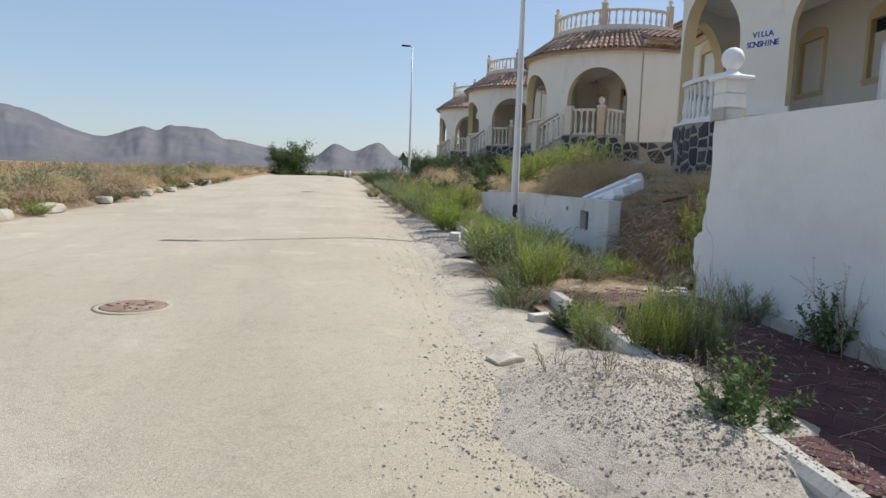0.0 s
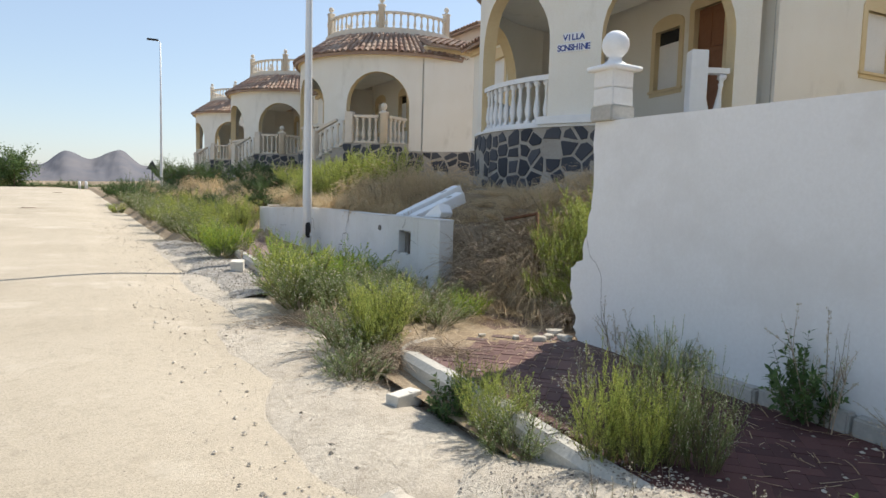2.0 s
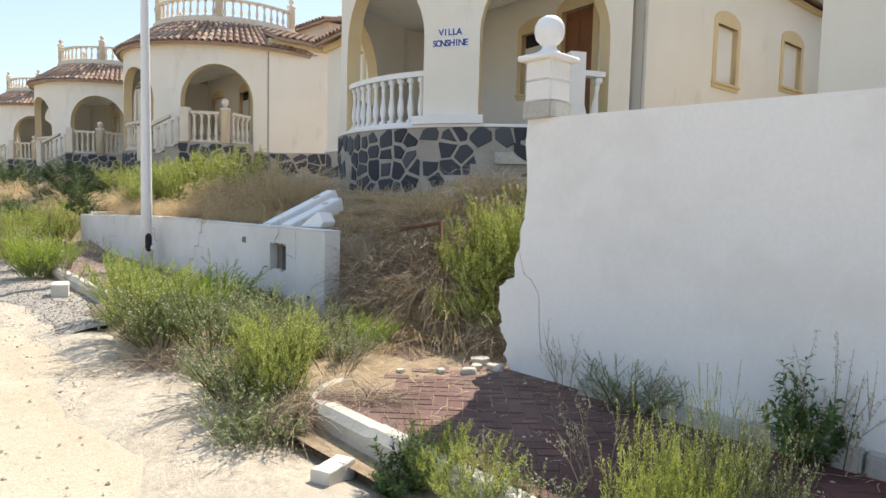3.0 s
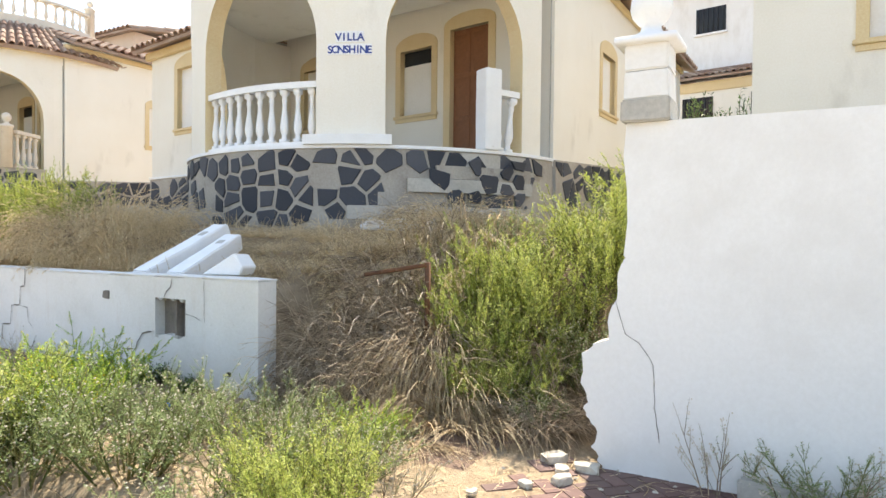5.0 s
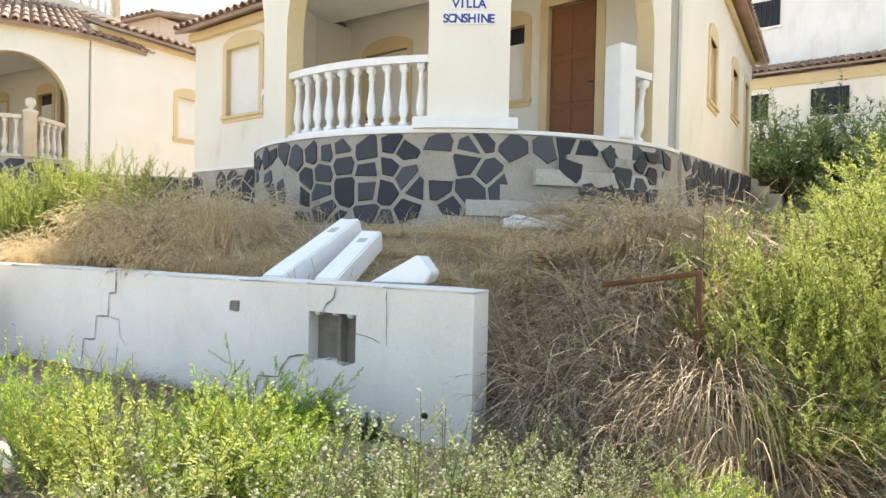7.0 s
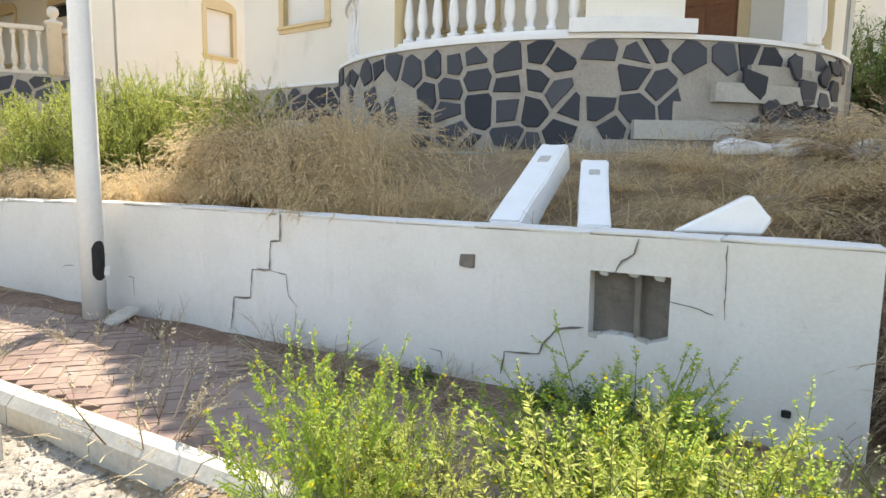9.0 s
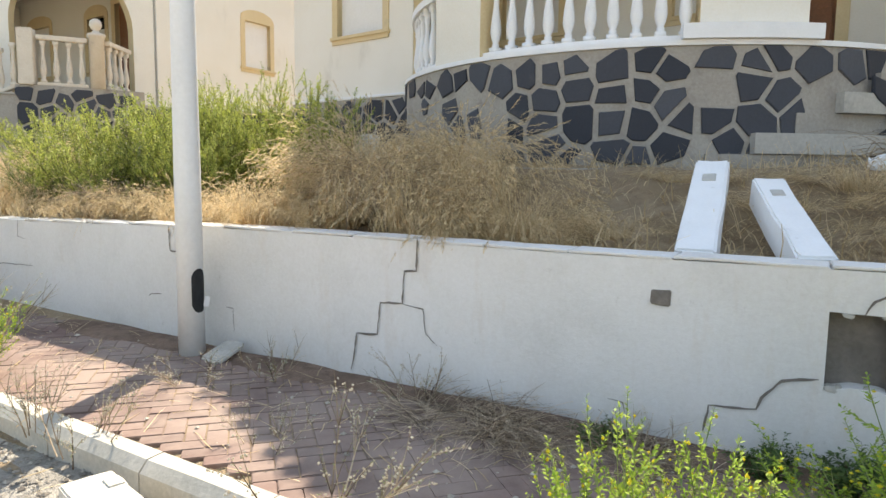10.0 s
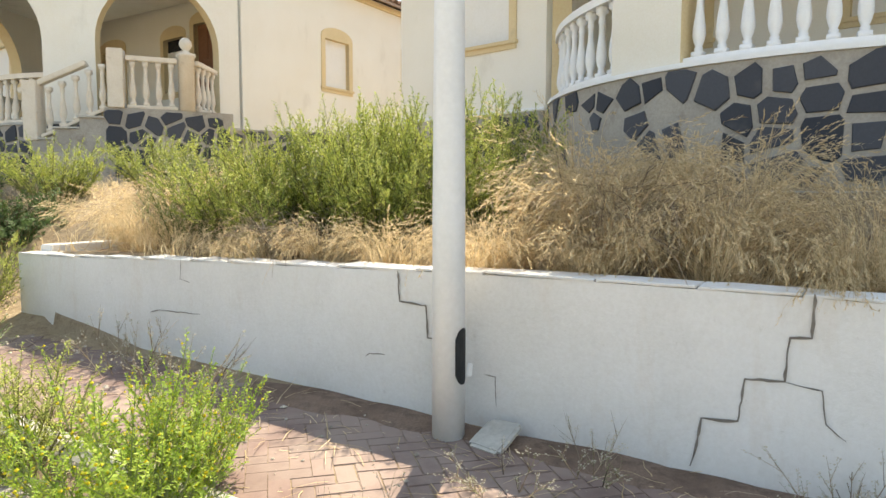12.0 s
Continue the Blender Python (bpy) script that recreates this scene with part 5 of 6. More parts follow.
def plume_meshes(seed, stems, spread, leaf, leaf_w, sprays, per, young, inner_mat, flowers=0, flower_mat=None, stem_mat=None, low=0.3):
    """Meshes of a feathery bush one metre high: bare branches, older inner leaves darkened with painted shade, young
    plumes and blossom.
    """
    rnd = random.Random(seed)
    sv, sf, ov, of, lv, lf, fv, ff = [], [], [], [], [], [], [], []
    for s in range(stems):
        a, q = rnd.uniform(0, 2 * math.pi), math.sqrt(rnd.random())
        out = Vector((math.cos(a), math.sin(a), 0))
        l = rnd.uniform(0.6, 1.12) * (1.0 - 0.2 * q)
        main = curve_points(out * q * spread * 0.3, out * q * spread * 0.8 + Vector((0, 0, 0.8)), l, -0.12 * q, 7, rnd, 0.4)
        add_stem(sv, sf, main, 0.008, 0.0015)
        for t in range(sprays):
            f = low + (1 - low) * (t + rnd.random()) / sprays
            x = f * 6.9
            i = min(int(x), 6)
            p, d = main[i].lerp(main[i + 1], x - i), (main[i + 1] - main[i]).normalized()
            tip = t == sprays - 1
            d2 = d if tip else (d * 0.7 + random_side(d, rnd) * 0.85 + Vector((0, 0, 0.3))).normalized()
            tl = rnd.uniform(0.16, 0.32) * (1.15 - 0.5 * f)
            tw = curve_points(p, d2, tl, -0.2, 4, rnd, 0.3)
            add_stem(sv, sf, tw, 0.003, 0.001)
            dark_inner = rnd.random() > 2.6 * (f - low) + 0.15
            vs, fs = (ov, of) if dark_inner else (lv, lf)
            for k in range(per if not dark_inner else per // 2):
                y = (0.06 + 0.94 * (k + rnd.random()) / per) * 3.99
                j = min(int(y), 3)
                side = random_side(d2, rnd)
                ld = (d2 * rnd.uniform(0.3, 1.1) + side * 0.9).normalized()
                across = ld.cross(side)
                add_leaf(vs, fs, tw[j].lerp(tw[j + 1], y - j), ld, across.normalized() if across.length > 1e-3 else side, leaf * rnd.uniform(0.6, 1.2) * (1.15 - 0.12 * y), leaf_w * rnd.uniform(0.7, 1.2), rnd.uniform(-0.1, 0.3))
            for k in range(flowers if not dark_inner and rnd.random() < 0.75 else 0):
                p = tw[rnd.randint(2, 4)] + random_side(d2, rnd) * 0.016
                o, r = len(fv), rnd.uniform(0.006, 0.0115)
                fv += [p + Vector((r, 0, 0)), p + Vector((0, r, 0)), p - Vector((r, 0, 0)), p - Vector((0, r, 0)), p + Vector((0, 0, r)), p - Vector((0, 0, r))]
                ff += [(o, o + 1, o + 4), (o + 1, o + 2, o + 4), (o + 2, o + 3, o + 4), (o + 3, o, o + 4), (o + 1, o, o + 5), (o + 2, o + 1, o + 5), (o + 3, o + 2, o + 5), (o, o + 3, o + 5)]
    out = [("branchwork", mesh_of("branchwork", sv, sf, stem_mat or BARK)), ("inner_foliage", mesh_of("inner_foliage", ov, of, inner_mat)), ("young_foliage", mesh_of("young_foliage", lv, lf, young))]
    if ff:
        out.append(("blossom", mesh_of("blossom", fv, ff, flower_mat or FLOWER)))
    return out


def grass_meshes(seed, locks, blades, height, spread, mat, width=0.003, droop=2.4, up=0.9, heads=0.6, late=1.6):
    """Dry grass in locks: blades that rise together, arch over and hang, with feathery seed heads."""
    rnd = random.Random(seed)
    v, f, hv, hf = [], [], [], []
    for s in range(locks):
        a, q = rnd.uniform(0, 2 * math.pi), math.sqrt(rnd.random())
        base = Vector((math.cos(a), math.sin(a), 0)) * q * spread * 0.7
        a2 = a + rnd.uniform(-1.1, 1.1)
        lean = Vector((math.cos(a2) * (0.2 + 0.6 * q), math.sin(a2) * (0.2 + 0.6 * q), up))
        tall, bend = height * rnd.uniform(0.6, 1.15), droop * rnd.uniform(0.5, 1.2)
        for b in range(blades):
            d = lean + Vector((rnd.gauss(0, 0.13), rnd.gauss(0, 0.13), rnd.gauss(0, 0.1)))
            p = base + Vector((rnd.gauss(0, 0.035), rnd.gauss(0, 0.035), 0))
            pts = curve_points(p, d, tall * rnd.uniform(0.7, 1.1), bend * rnd.uniform(0.8, 1.2), 7, rnd, 0.45, late)
            add_blade(v, f, pts, width * rnd.uniform(0.6, 1.3))
            if rnd.random() < heads:
                d = (pts[-1] - pts[-2]).normalized()
                for k in range(9):
                    side = random_side(d, rnd)
                    add_leaf(hv, hf, pts[-1] - d * 0.016 * k, (d + side * 0.4).normalized(), d.cross(side), 0.042, 0.0045)
    out = [("blade_tuft", mesh_of("blade_tuft", v, f, mat))]
    if hf:
        out.append(("seed_spray", mesh_of("seed_spray", hv, hf, mat)))
    return out


def brush_meshes(seed, locks, size, height, mat):
    """A tangle of dead, arching stems and twigs, in sheaves."""
    rnd = random.Random(seed)
    v, f, tv, tf = [], [], [], []
    for s in range(locks):
        a, q = rnd.uniform(0, 2 * math.pi), math.sqrt(rnd.random())
        base = Vector((math.cos(a) * q * size, math.sin(a) * q * size, rnd.uniform(0, 0.2) * height))
        a2 = rnd.uniform(0, 2 * math.pi)
        lean = Vector((math.cos(a2) * 0.8, math.sin(a2) * 0.8, rnd.uniform(0.4, 1.6)))
        for t in range(9):
            d = lean + Vector((rnd.gauss(0, 0.3), rnd.gauss(0, 0.3), rnd.gauss(0, 0.2)))
            main = curve_points(base + Vector((rnd.gauss(0, 0.05), rnd.gauss(0, 0.05), 0)), d, rnd.uniform(0.45, 1.05) * height, rnd.uniform(0.7, 2.0), 6, rnd, 0.6, 0.6)
            add_stem(v, f, main, rnd.uniform(0.0028, 0.0062), 0.0016)
            for k in (rnd.randint(1, 3), rnd.randint(3, 5)):
                d2 = ((main[k + 1] - main[k]).normalized() + random_side(Vector((0, 0, 1)), rnd) * 0.8).normalized()
                add_stem(tv, tf, curve_points(main[k], d2, rnd.uniform(0.1, 0.4) * height, 0.8, 3, rnd, 0.6), 0.0026, 0.0014)
    return [("stem_sheaf", mesh_of("stem_sheaf", v, f, mat)), ("twig_tangle", mesh_of("twig_tangle", tv, tf, mat))]


KINDS = {
    "fresh": [plume_meshes(s, 42, 0.75, 0.042, 0.0056, 10, 26, LEAF, LEAF_OLD_SHADED, 0, None, LEAF_OLD_SHADED, 0.15) for s in (1, 2, 3)],
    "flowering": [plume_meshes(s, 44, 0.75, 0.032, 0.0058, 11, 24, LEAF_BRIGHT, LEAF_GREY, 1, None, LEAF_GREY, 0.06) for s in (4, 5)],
    "grey": [plume_meshes(s, 42, 0.78, 0.027, 0.005, 11, 22, LEAF_GREY, LEAF_OLD_SHADED, 2, SEED, LEAF_OLD_SHADED, 0.08) for s in (6, 7, 8)],
    "dark": [shrub_meshes(s, 26, 1.0, 0.5, 0.085, 0.019, 30, LEAF_DARK, 0, 2, 0.25, 0.6, 0.08) for s in (9, 10)],
    "wispy": [shrub_meshes(s, 7, 1.0, 0.7, 0.02, 0.003, 16, LEAF_GREY, 7, 6, 0.3, 0.8, 0.4, SEED, BRUSH) for s in (11, 12)],
    "straw": [grass_meshes(s, 26, 22, 1.0, 0.6, STRAW, 0.0026, 1.7, 1.0, 0.9, 2.2) for s in (13, 14, 15)],
    "arch": [grass_meshes(s, 26, 22, 1.15, 0.5, HAY, 0.0034, 2.6, 0.65, 0.0, 0.9) for s in (21, 22)],
    "brush": [brush_meshes(s, 36, 0.5, 0.95, BRUSH) for s in (16, 17, 18)],
    "oleander": [shrub_meshes(s, 60, 1.0, 0.75, 0.06, 0.009, 46, LEAF_DARK, 0, 3, 0.2, 0.6, 0.1) for s in (19, 20)],
}
PLANTS = {
    "fresh": ("green_shrub", "bright yellow-green feathery shrub growing wild", "shrub", "wild green shrubs"),
    "flowering": ("flowering_shrub", "yellow-flowering green weed beside the pavement", "shrub", "yellow-flowering weeds"),
    "grey": ("grey_weed", "grey-green weed with small pale seed heads", "weed", "grey-green weeds"),
    "dark": ("leafy_weed", "dark green broad-leaved weed by the kerb", "weed", "dark leafy weeds"),
    "wispy": ("dry_weed", "thin half-dry weed with sparse twigs", "weed", "thin dry weeds"),
    "straw": ("dry_grass_clump", "golden dry grass clump with drooping blades", "grass", "dry grass clumps"),
    "arch": ("hay_clump", "pale dry grass fallen over in long arching locks", "grass", "fallen dry grass"),
    "brush": ("dead_brush", "tangle of dead brown brushwood", "brushwood", "dead brushwood"),
    "oleander": ("dark_bush", "large dark green garden bush", "bush", "dark garden bushes"),
}
FIRST = {}


def plant(kind, x, y, height, width, k=None, z=None, tilt=(0, 0)):
    """Sets one plant of a kind on the ground at x, y."""
    variants = KINDS[kind]
    k = (len(FIRST) + int(x * 17 + y * 31)) % len(variants) if k is None else k % len(variants)
    turn = (x * 131 + y * 77) % 360
    m = Matrix.Translation((x, y, ((land_z(x, y) + (0.18 if 10 < y < 16.8 and 2 < x < 2.75 else 0)) if z is None else z) - 0.02)) @ pose(0, 0, 0, *tilt, turn)
    if (kind, k) not in FIRST:
        name, label, cat, group = PLANTS[kind]
        t = thing(name, Matrix.Identity(4), label, cat, group)
        for nm, me in variants[k]:
            piece = part(nm, me, t)
            if nm in ("twig_tangle", "stem_sheaf"):
                tagged(piece, kind="stuff")
        FIRST[kind, k] = t
    else:
        t = copy_thing(FIRST[kind, k], Matrix.Identity(4))
    t.matrix_basis = m @ Matrix.Diagonal((width, width, height, 1))
    return t


# along the kerb and on the pavement
for kind, x, y, h, w in (
    ("dark", 2.2, 1.25, 0.74, 0.6), ("flowering", 2.2, 1.05, 0.26, 0.4), ("wispy", 2.25, 1.9, 0.45, 0.5), ("grey", 2.2, 3.3, 0.45, 0.5), ("grey", 2.3, 1.5, 0.3, 0.4), ("fresh", 2.25, 3.6, 0.45, 0.4), ("brush", 1.9, 1.3, 0.14, 0.5), ("brush", 2.0, 4.9, 0.2, 0.5),
    ("fresh", 2.34, 2.78, 0.68, 0.3), ("fresh", 2.44, 2.6, 0.6, 0.28), ("grey", 2.6, 2.62, 0.74, 0.34), ("grey", 2.72, 2.45, 0.62, 0.3), ("wispy", 2.75, 3.2, 0.6, 0.5),
    ("dark", 3.95, 2.68, 0.66, 0.55), ("wispy", 3.98, 2.55, 1.0, 0.6), ("wispy", 3.95, 3.9, 0.55, 0.7), ("grey", 3.98, 3.75, 0.42, 0.62), ("wispy", 3.95, 4.3, 0.6, 0.6), ("dark", 4.0, 1.3, 0.5, 0.5), ("wispy", 3.9, 1.9, 0.5, 0.5),
    ("dark", 2.2, 4.05, 0.42, 0.42), ("fresh", 2.28, 3.95, 0.4, 0.35), ("wispy", 2.45, 3.7, 0.3, 0.35),
    ("fresh", 2.55, 5.85, 0.60, 0.62), ("grey", 2.25, 6.1, 0.55, 0.8), ("grey", 2.0, 5.3, 0.45, 0.7), ("brush", 1.95, 5.0, 0.2, 0.5), ("brush", 1.85, 5.6, 0.18, 0.5), ("fresh", 2.3, 5.55, 0.62, 0.5), ("brush", 2.6, 5.1, 0.22, 0.6), ("brush", 2.15, 5.75, 0.3, 0.6), ("grey", 2.75, 6.35, 0.62, 0.6), ("wispy", 2.9, 5.7, 0.5, 0.5), ("brush", 2.3, 5.35, 0.26, 0.6),
    ("grey", 2.6, 7.2, 0.68, 0.85), ("grey", 2.35, 7.75, 0.72, 0.95), ("fresh", 2.35, 8.35, 0.76, 0.85), ("flowering", 2.75, 8.1, 0.62, 0.7), ("brush", 2.1, 7.2, 0.35, 0.7), ("grey", 3.2, 7.4, 0.5, 0.7), ("wispy", 3.4, 7.0, 0.5, 0.6),
    ("flowering", 3.2, 8.62, 0.62, 0.95), ("flowering", 2.95, 8.45, 0.52, 0.7), ("flowering", 2.53, 9.36, 0.72, 0.66), ("fresh", 2.6, 9.15, 0.5, 0.5),
    ("wispy", 2.75, 10.6, 0.62, 0.7), ("wispy", 2.62, 11.9, 0.50, 0.5), ("wispy", 2.65, 12.25, 0.42, 0.45), ("wispy", 3.95, 11.9, 0.34, 0.5), ("wispy", 3.6, 12.2, 0.3, 0.5), ("wispy", 4.02, 10.9, 0.4, 0.5), ("wispy", 3.9, 9.7, 0.3, 0.4),
    ("brush", 3.85, 10.6, 0.26, 0.62), ("brush", 3.9, 10.2, 0.24, 0.6), ("brush", 3.95, 9.6, 0.18, 0.5), ("dark", 4.02, 9.15, 0.24, 0.3), ("dark", 4.02, 8.8, 0.3, 0.36), ("dark", 4.0, 8.4, 0.2, 0.3), ("dark", 3.98, 9.85, 0.16, 0.3),
    ("flowering", 2.5, 13.3, 0.72, 0.85), ("flowering", 2.85, 13.4, 0.60, 0.6), ("fresh", 2.6, 14.3, 0.6, 0.7), ("wispy", 3.5, 14.3, 0.62, 0.7), ("wispy", 3.8, 15.2, 0.6, 0.6), ("wispy", 3.1, 11.2, 0.3, 0.4),
    ("fresh", 3.4, 18.4, 0.95, 1.0), ("fresh", 3.0, 17.2, 0.8, 0.9), ("fresh", 3.9, 17.8, 1.0, 0.9), ("grey", 2.6, 15.9, 0.7, 1.0), ("grey", 2.5, 18.0, 0.8, 1.1), ("fresh", 2.5, 20.4, 0.75, 0.9), ("grey", 2.9, 21.8, 0.85, 1.2), ("grey", 2.4, 23.6, 0.8, 1.1),
    ("fresh", 3.4, 24.6, 0.9, 1.1), ("grey", 2.7, 26.5, 0.9, 1.2), ("straw", 4.5, 25.5, 0.9, 0.66), ("grey", 2.6, 29.3, 0.9, 1.3), ("fresh", 3.4, 28.1, 0.8, 1.1), ("oleander", 2.9, 37.5, 1.3, 1.7), ("oleander", 3.4, 39.4, 1.5, 1.7), ("grey", 2.8, 33.0, 0.9, 1.3), ("oleander", 3.0, 50.0, 1.1, 1.7), ("fresh", 1.9, 30.8, 0.5, 0.7),
    # the garden bank above the low wall
    ("fresh", 5.25, 15.6, 1.01, 1.10), ("fresh", 5.5, 15.2, 1.09, 0.90), ("fresh", 5.3, 14.4, 1.01, 0.90), ("fresh", 5.9, 13.9, 1.18, 0.90), ("fresh", 5.6, 13.3, 0.84, 0.70), ("grey", 5.1, 16.1, 0.76, 0.80), ("straw", 4.6, 14.8, 0.40, 0.42), ("straw", 4.65, 12.9, 0.55, 0.42), ("fresh", 5.0, 15.0, 0.80, 0.80), ("fresh", 5.6, 14.45, 1.13, 1.05), ("fresh", 5.2, 14.0, 0.97, 0.80), ("fresh", 6.2, 13.5, 1.09, 0.95), ("fresh", 6.0, 14.9, 1.13, 1.10), ("grey", 5.45, 14.9, 0.92, 0.90), ("brush", 5.0, 14.6, 0.70, 0.80), ("straw", 4.75, 14.2, 0.50, 0.42), ("straw", 4.8, 15.3, 0.50, 0.42), ("straw", 4.7, 13.5, 0.50, 0.48),
    ("straw", 4.9, 12.75, 0.55, 0.75), ("straw", 5.15, 12.1, 0.85, 0.80), ("straw", 4.9, 11.5, 0.68, 0.75), ("straw", 5.75, 12.45, 0.90, 0.90), ("straw", 5.6, 11.5, 0.85, 0.85), ("straw", 5.1, 10.8, 0.60, 0.75), ("straw", 6.35, 11.9, 0.75, 0.90), ("straw", 4.75, 12.2, 0.50, 0.50), ("straw", 4.7, 11.0, 0.42, 0.50), ("brush", 5.5, 12.0, 0.80, 1.10), ("straw", 6.2, 12.8, 0.90, 1.00), ("straw", 4.8, 10.5, 0.25, 0.36), ("straw", 5.3, 10.2, 0.23, 0.59),
    ("straw", 4.75, 16.3, 0.55, 0.48), ("straw", 5.2, 16.8, 0.60, 0.90), ("brush", 5.6, 16.4, 0.60, 0.90), ("straw", 5.9, 17.0, 0.60, 0.90), ("grey", 6.4, 17.4, 0.70, 0.90), ("straw", 6.3, 16.0, 0.70, 0.90), ("fresh", 6.6, 18.6, 0.80, 1.00), ("oleander", 5.2, 19.6, 0.90, 1.20), ("grey", 4.2, 20.2, 0.90, 1.20), ("oleander", 4.6, 23.0, 1.00, 1.40), ("fresh", 4.4, 26.8, 0.90, 1.20), ("oleander", 4.2, 31.0, 1.10, 1.60), ("brush", 4.0, 28.5, 0.90, 1.40), ("grey", 5.6, 25.4, 0.90, 1.30), ("straw", 6.6, 24.2, 0.80, 1.20), ("oleander", 7.2, 29.5, 1.10, 1.50), ("straw", 5.8, 31.2, 0.90, 1.40), ("grey", 4.6, 36.0, 1.00, 1.60), ("oleander", 5.6, 38.5, 1.20, 1.80), ("straw", 4.2, 41.5, 1.00, 1.60), ("oleander", 4.4, 45.0, 1.20, 1.80), ("fresh", 6.2, 20.3, 1.00, 1.20), ("oleander", 5.8, 22.4, 1.10, 1.30), ("straw", 5.0, 21.0, 0.80, 1.00), ("brush", 5.2, 23.3, 0.80, 1.20), ("oleander", 6.6, 27.0, 1.20, 1.50), ("straw", 5.0, 29.0, 0.90, 1.30), ("oleander", 6.2, 33.0, 1.30, 1.60), ("straw", 5.0, 35.0, 1.00, 1.50), ("oleander", 6.8, 42.0, 1.60, 1.80), ("oleander", 7.5, 58.0, 2.40, 2.40),
    ("straw", 4.9, 8.7, 0.17, 0.51), ("straw", 5.4, 8.35, 0.25, 0.68), ("straw", 5.9, 8.1, 0.30, 0.77), ("straw", 6.3, 8.7, 0.25, 0.68), ("straw", 5.9, 9.2, 0.17, 0.59), ("straw", 6.4, 9.8, 0.15, 0.59), ("straw", 6.9, 7.7, 0.28, 0.68), ("straw", 7.3, 7.2, 0.35, 0.68), ("straw", 7.9, 6.9, 0.35, 0.68), ("brush", 7.2, 8.1, 0.50, 0.80),
    # the overgrown gateway
    ("brush", 4.75, 7.2, 0.95, 0.90), ("brush", 5.3, 7.0, 1.00, 1.00), ("brush", 5.0, 6.7, 0.90, 0.90), ("brush", 4.6, 6.8, 0.70, 0.70), ("brush", 5.7, 7.3, 0.90, 1.00), ("brush", 4.5, 7.35, 0.75, 0.60), ("brush", 4.35, 6.5, 0.45, 0.60), ("brush", 5.9, 6.8, 0.90, 1.00), ("brush", 4.45, 7.05, 0.70, 0.70), ("brush", 6.5, 7.4, 0.60, 0.90), ("brush", 3.9, 6.9, 0.30, 0.60), ("brush", 4.6, 5.3, 0.40, 0.60), ("brush", 4.5, 6.95, 0.85, 0.65), ("brush", 4.55, 7.25, 0.90, 0.60), ("brush", 4.6, 6.6, 0.80, 0.65), ("brush", 4.9, 7.35, 1.05, 0.80), ("brush", 5.15, 6.85, 1.10, 0.80), ("brush", 4.4, 6.75, 0.60, 0.60), ("brush", 5.0, 5.7, 0.60, 0.80), ("brush", 4.5, 5.6, 0.40, 0.70),
    ("straw", 5.75, 7.1, 0.62, 0.70), ("straw", 6.2, 7.45, 0.62, 0.80), ("straw", 6.6, 7.2, 0.62, 0.80), ("straw", 5.5, 6.75, 0.62, 0.70), ("straw", 6.1, 6.9, 0.62, 0.80), ("straw", 5.7, 7.7, 0.55, 0.70),
    ("arch", 4.6, 6.4, 0.75, 0.80), ("arch", 4.4, 6.0, 0.60, 0.80), ("arch", 4.65, 6.75, 0.80, 0.70), ("arch", 4.95, 6.5, 0.90, 0.80), ("arch", 4.05, 6.2, 0.40, 0.70), ("arch", 4.8, 7.2, 0.90, 0.70), ("fresh", 4.55, 5.95, 0.55, 0.55), ("grey", 4.45, 5.5, 0.35, 0.45),
    ("fresh", 4.85, 5.9, 0.85, 0.75), ("fresh", 5.2, 5.55, 0.95, 0.85), ("fresh", 5.5, 6.1, 0.95, 0.85), ("fresh", 4.6, 5.65, 0.50, 0.50), ("fresh", 5.9, 5.35, 0.95, 0.95), ("fresh", 6.4, 5.8, 0.45, 0.70), ("fresh", 6.8, 5.1, 0.85, 1.10), ("fresh", 7.6, 5.4, 0.50, 0.90), ("fresh", 7.4, 4.6, 0.90, 1.20), ("fresh", 5.6, 4.95, 0.85, 0.80), ("grey", 8.4, 6.2, 0.45, 0.80), ("grey", 6.0, 6.3, 0.60, 0.60), ("fresh", 8.6, 5.0, 0.60, 1.10), ("grey", 4.9, 5.2, 0.70, 0.60), ("fresh", 6.4, 4.3, 0.75, 1.00), ("fresh", 5.0, 6.2, 0.90, 0.70), ("fresh", 5.3, 6.4, 0.90, 0.65),
    ("straw", 5.4, 7.35, 0.5, 0.6), ("straw", 5.0, 7.4, 0.45, 0.5),
    ("flowering", 3.7, 6.3, 0.35, 0.45), ("grey", 3.6, 6.9, 0.42, 0.60), ("grey", 3.2, 6.1, 0.36, 0.60), ("wispy", 3.3, 6.6, 0.50, 0.60), ("fresh", 3.1, 6.4, 0.22, 0.35),
    ("oleander", 21.6, 6.0, 3.2, 2.6), ("oleander", 22.8, 4.4, 3.5, 2.9), ("oleander", 20.5, 3.2, 3.2, 2.8), ("oleander", 18.2, 3.4, 2.6, 2.4), ("oleander", 13.0, 4.6, 1.2, 1.5), ("oleander", 23.5, 7.0, 3.3, 2.6), ("oleander", 16.5, 4.8, 1.6, 1.8),
):
    plant(kind, x, y, h, w)

# the far side of the road: dry field, bushes and a broken kerb
rnd = random.Random(44)
for k in range(110):
    y = 7 + 62 * (k / 110) ** 1.2 + rnd.uniform(-0.5, 0.5)
    x = -7.7 - rnd.uniform(0.2, 1.0) - rnd.random() ** 2 * 3
    kind = rnd.choice(("straw", "brush", "grey", "brush", "straw", "oleander", "brush", "grey"))
    plant(kind, x, y, rnd.uniform(0.65, 1.15), rnd.uniform(1.0, 1.8))
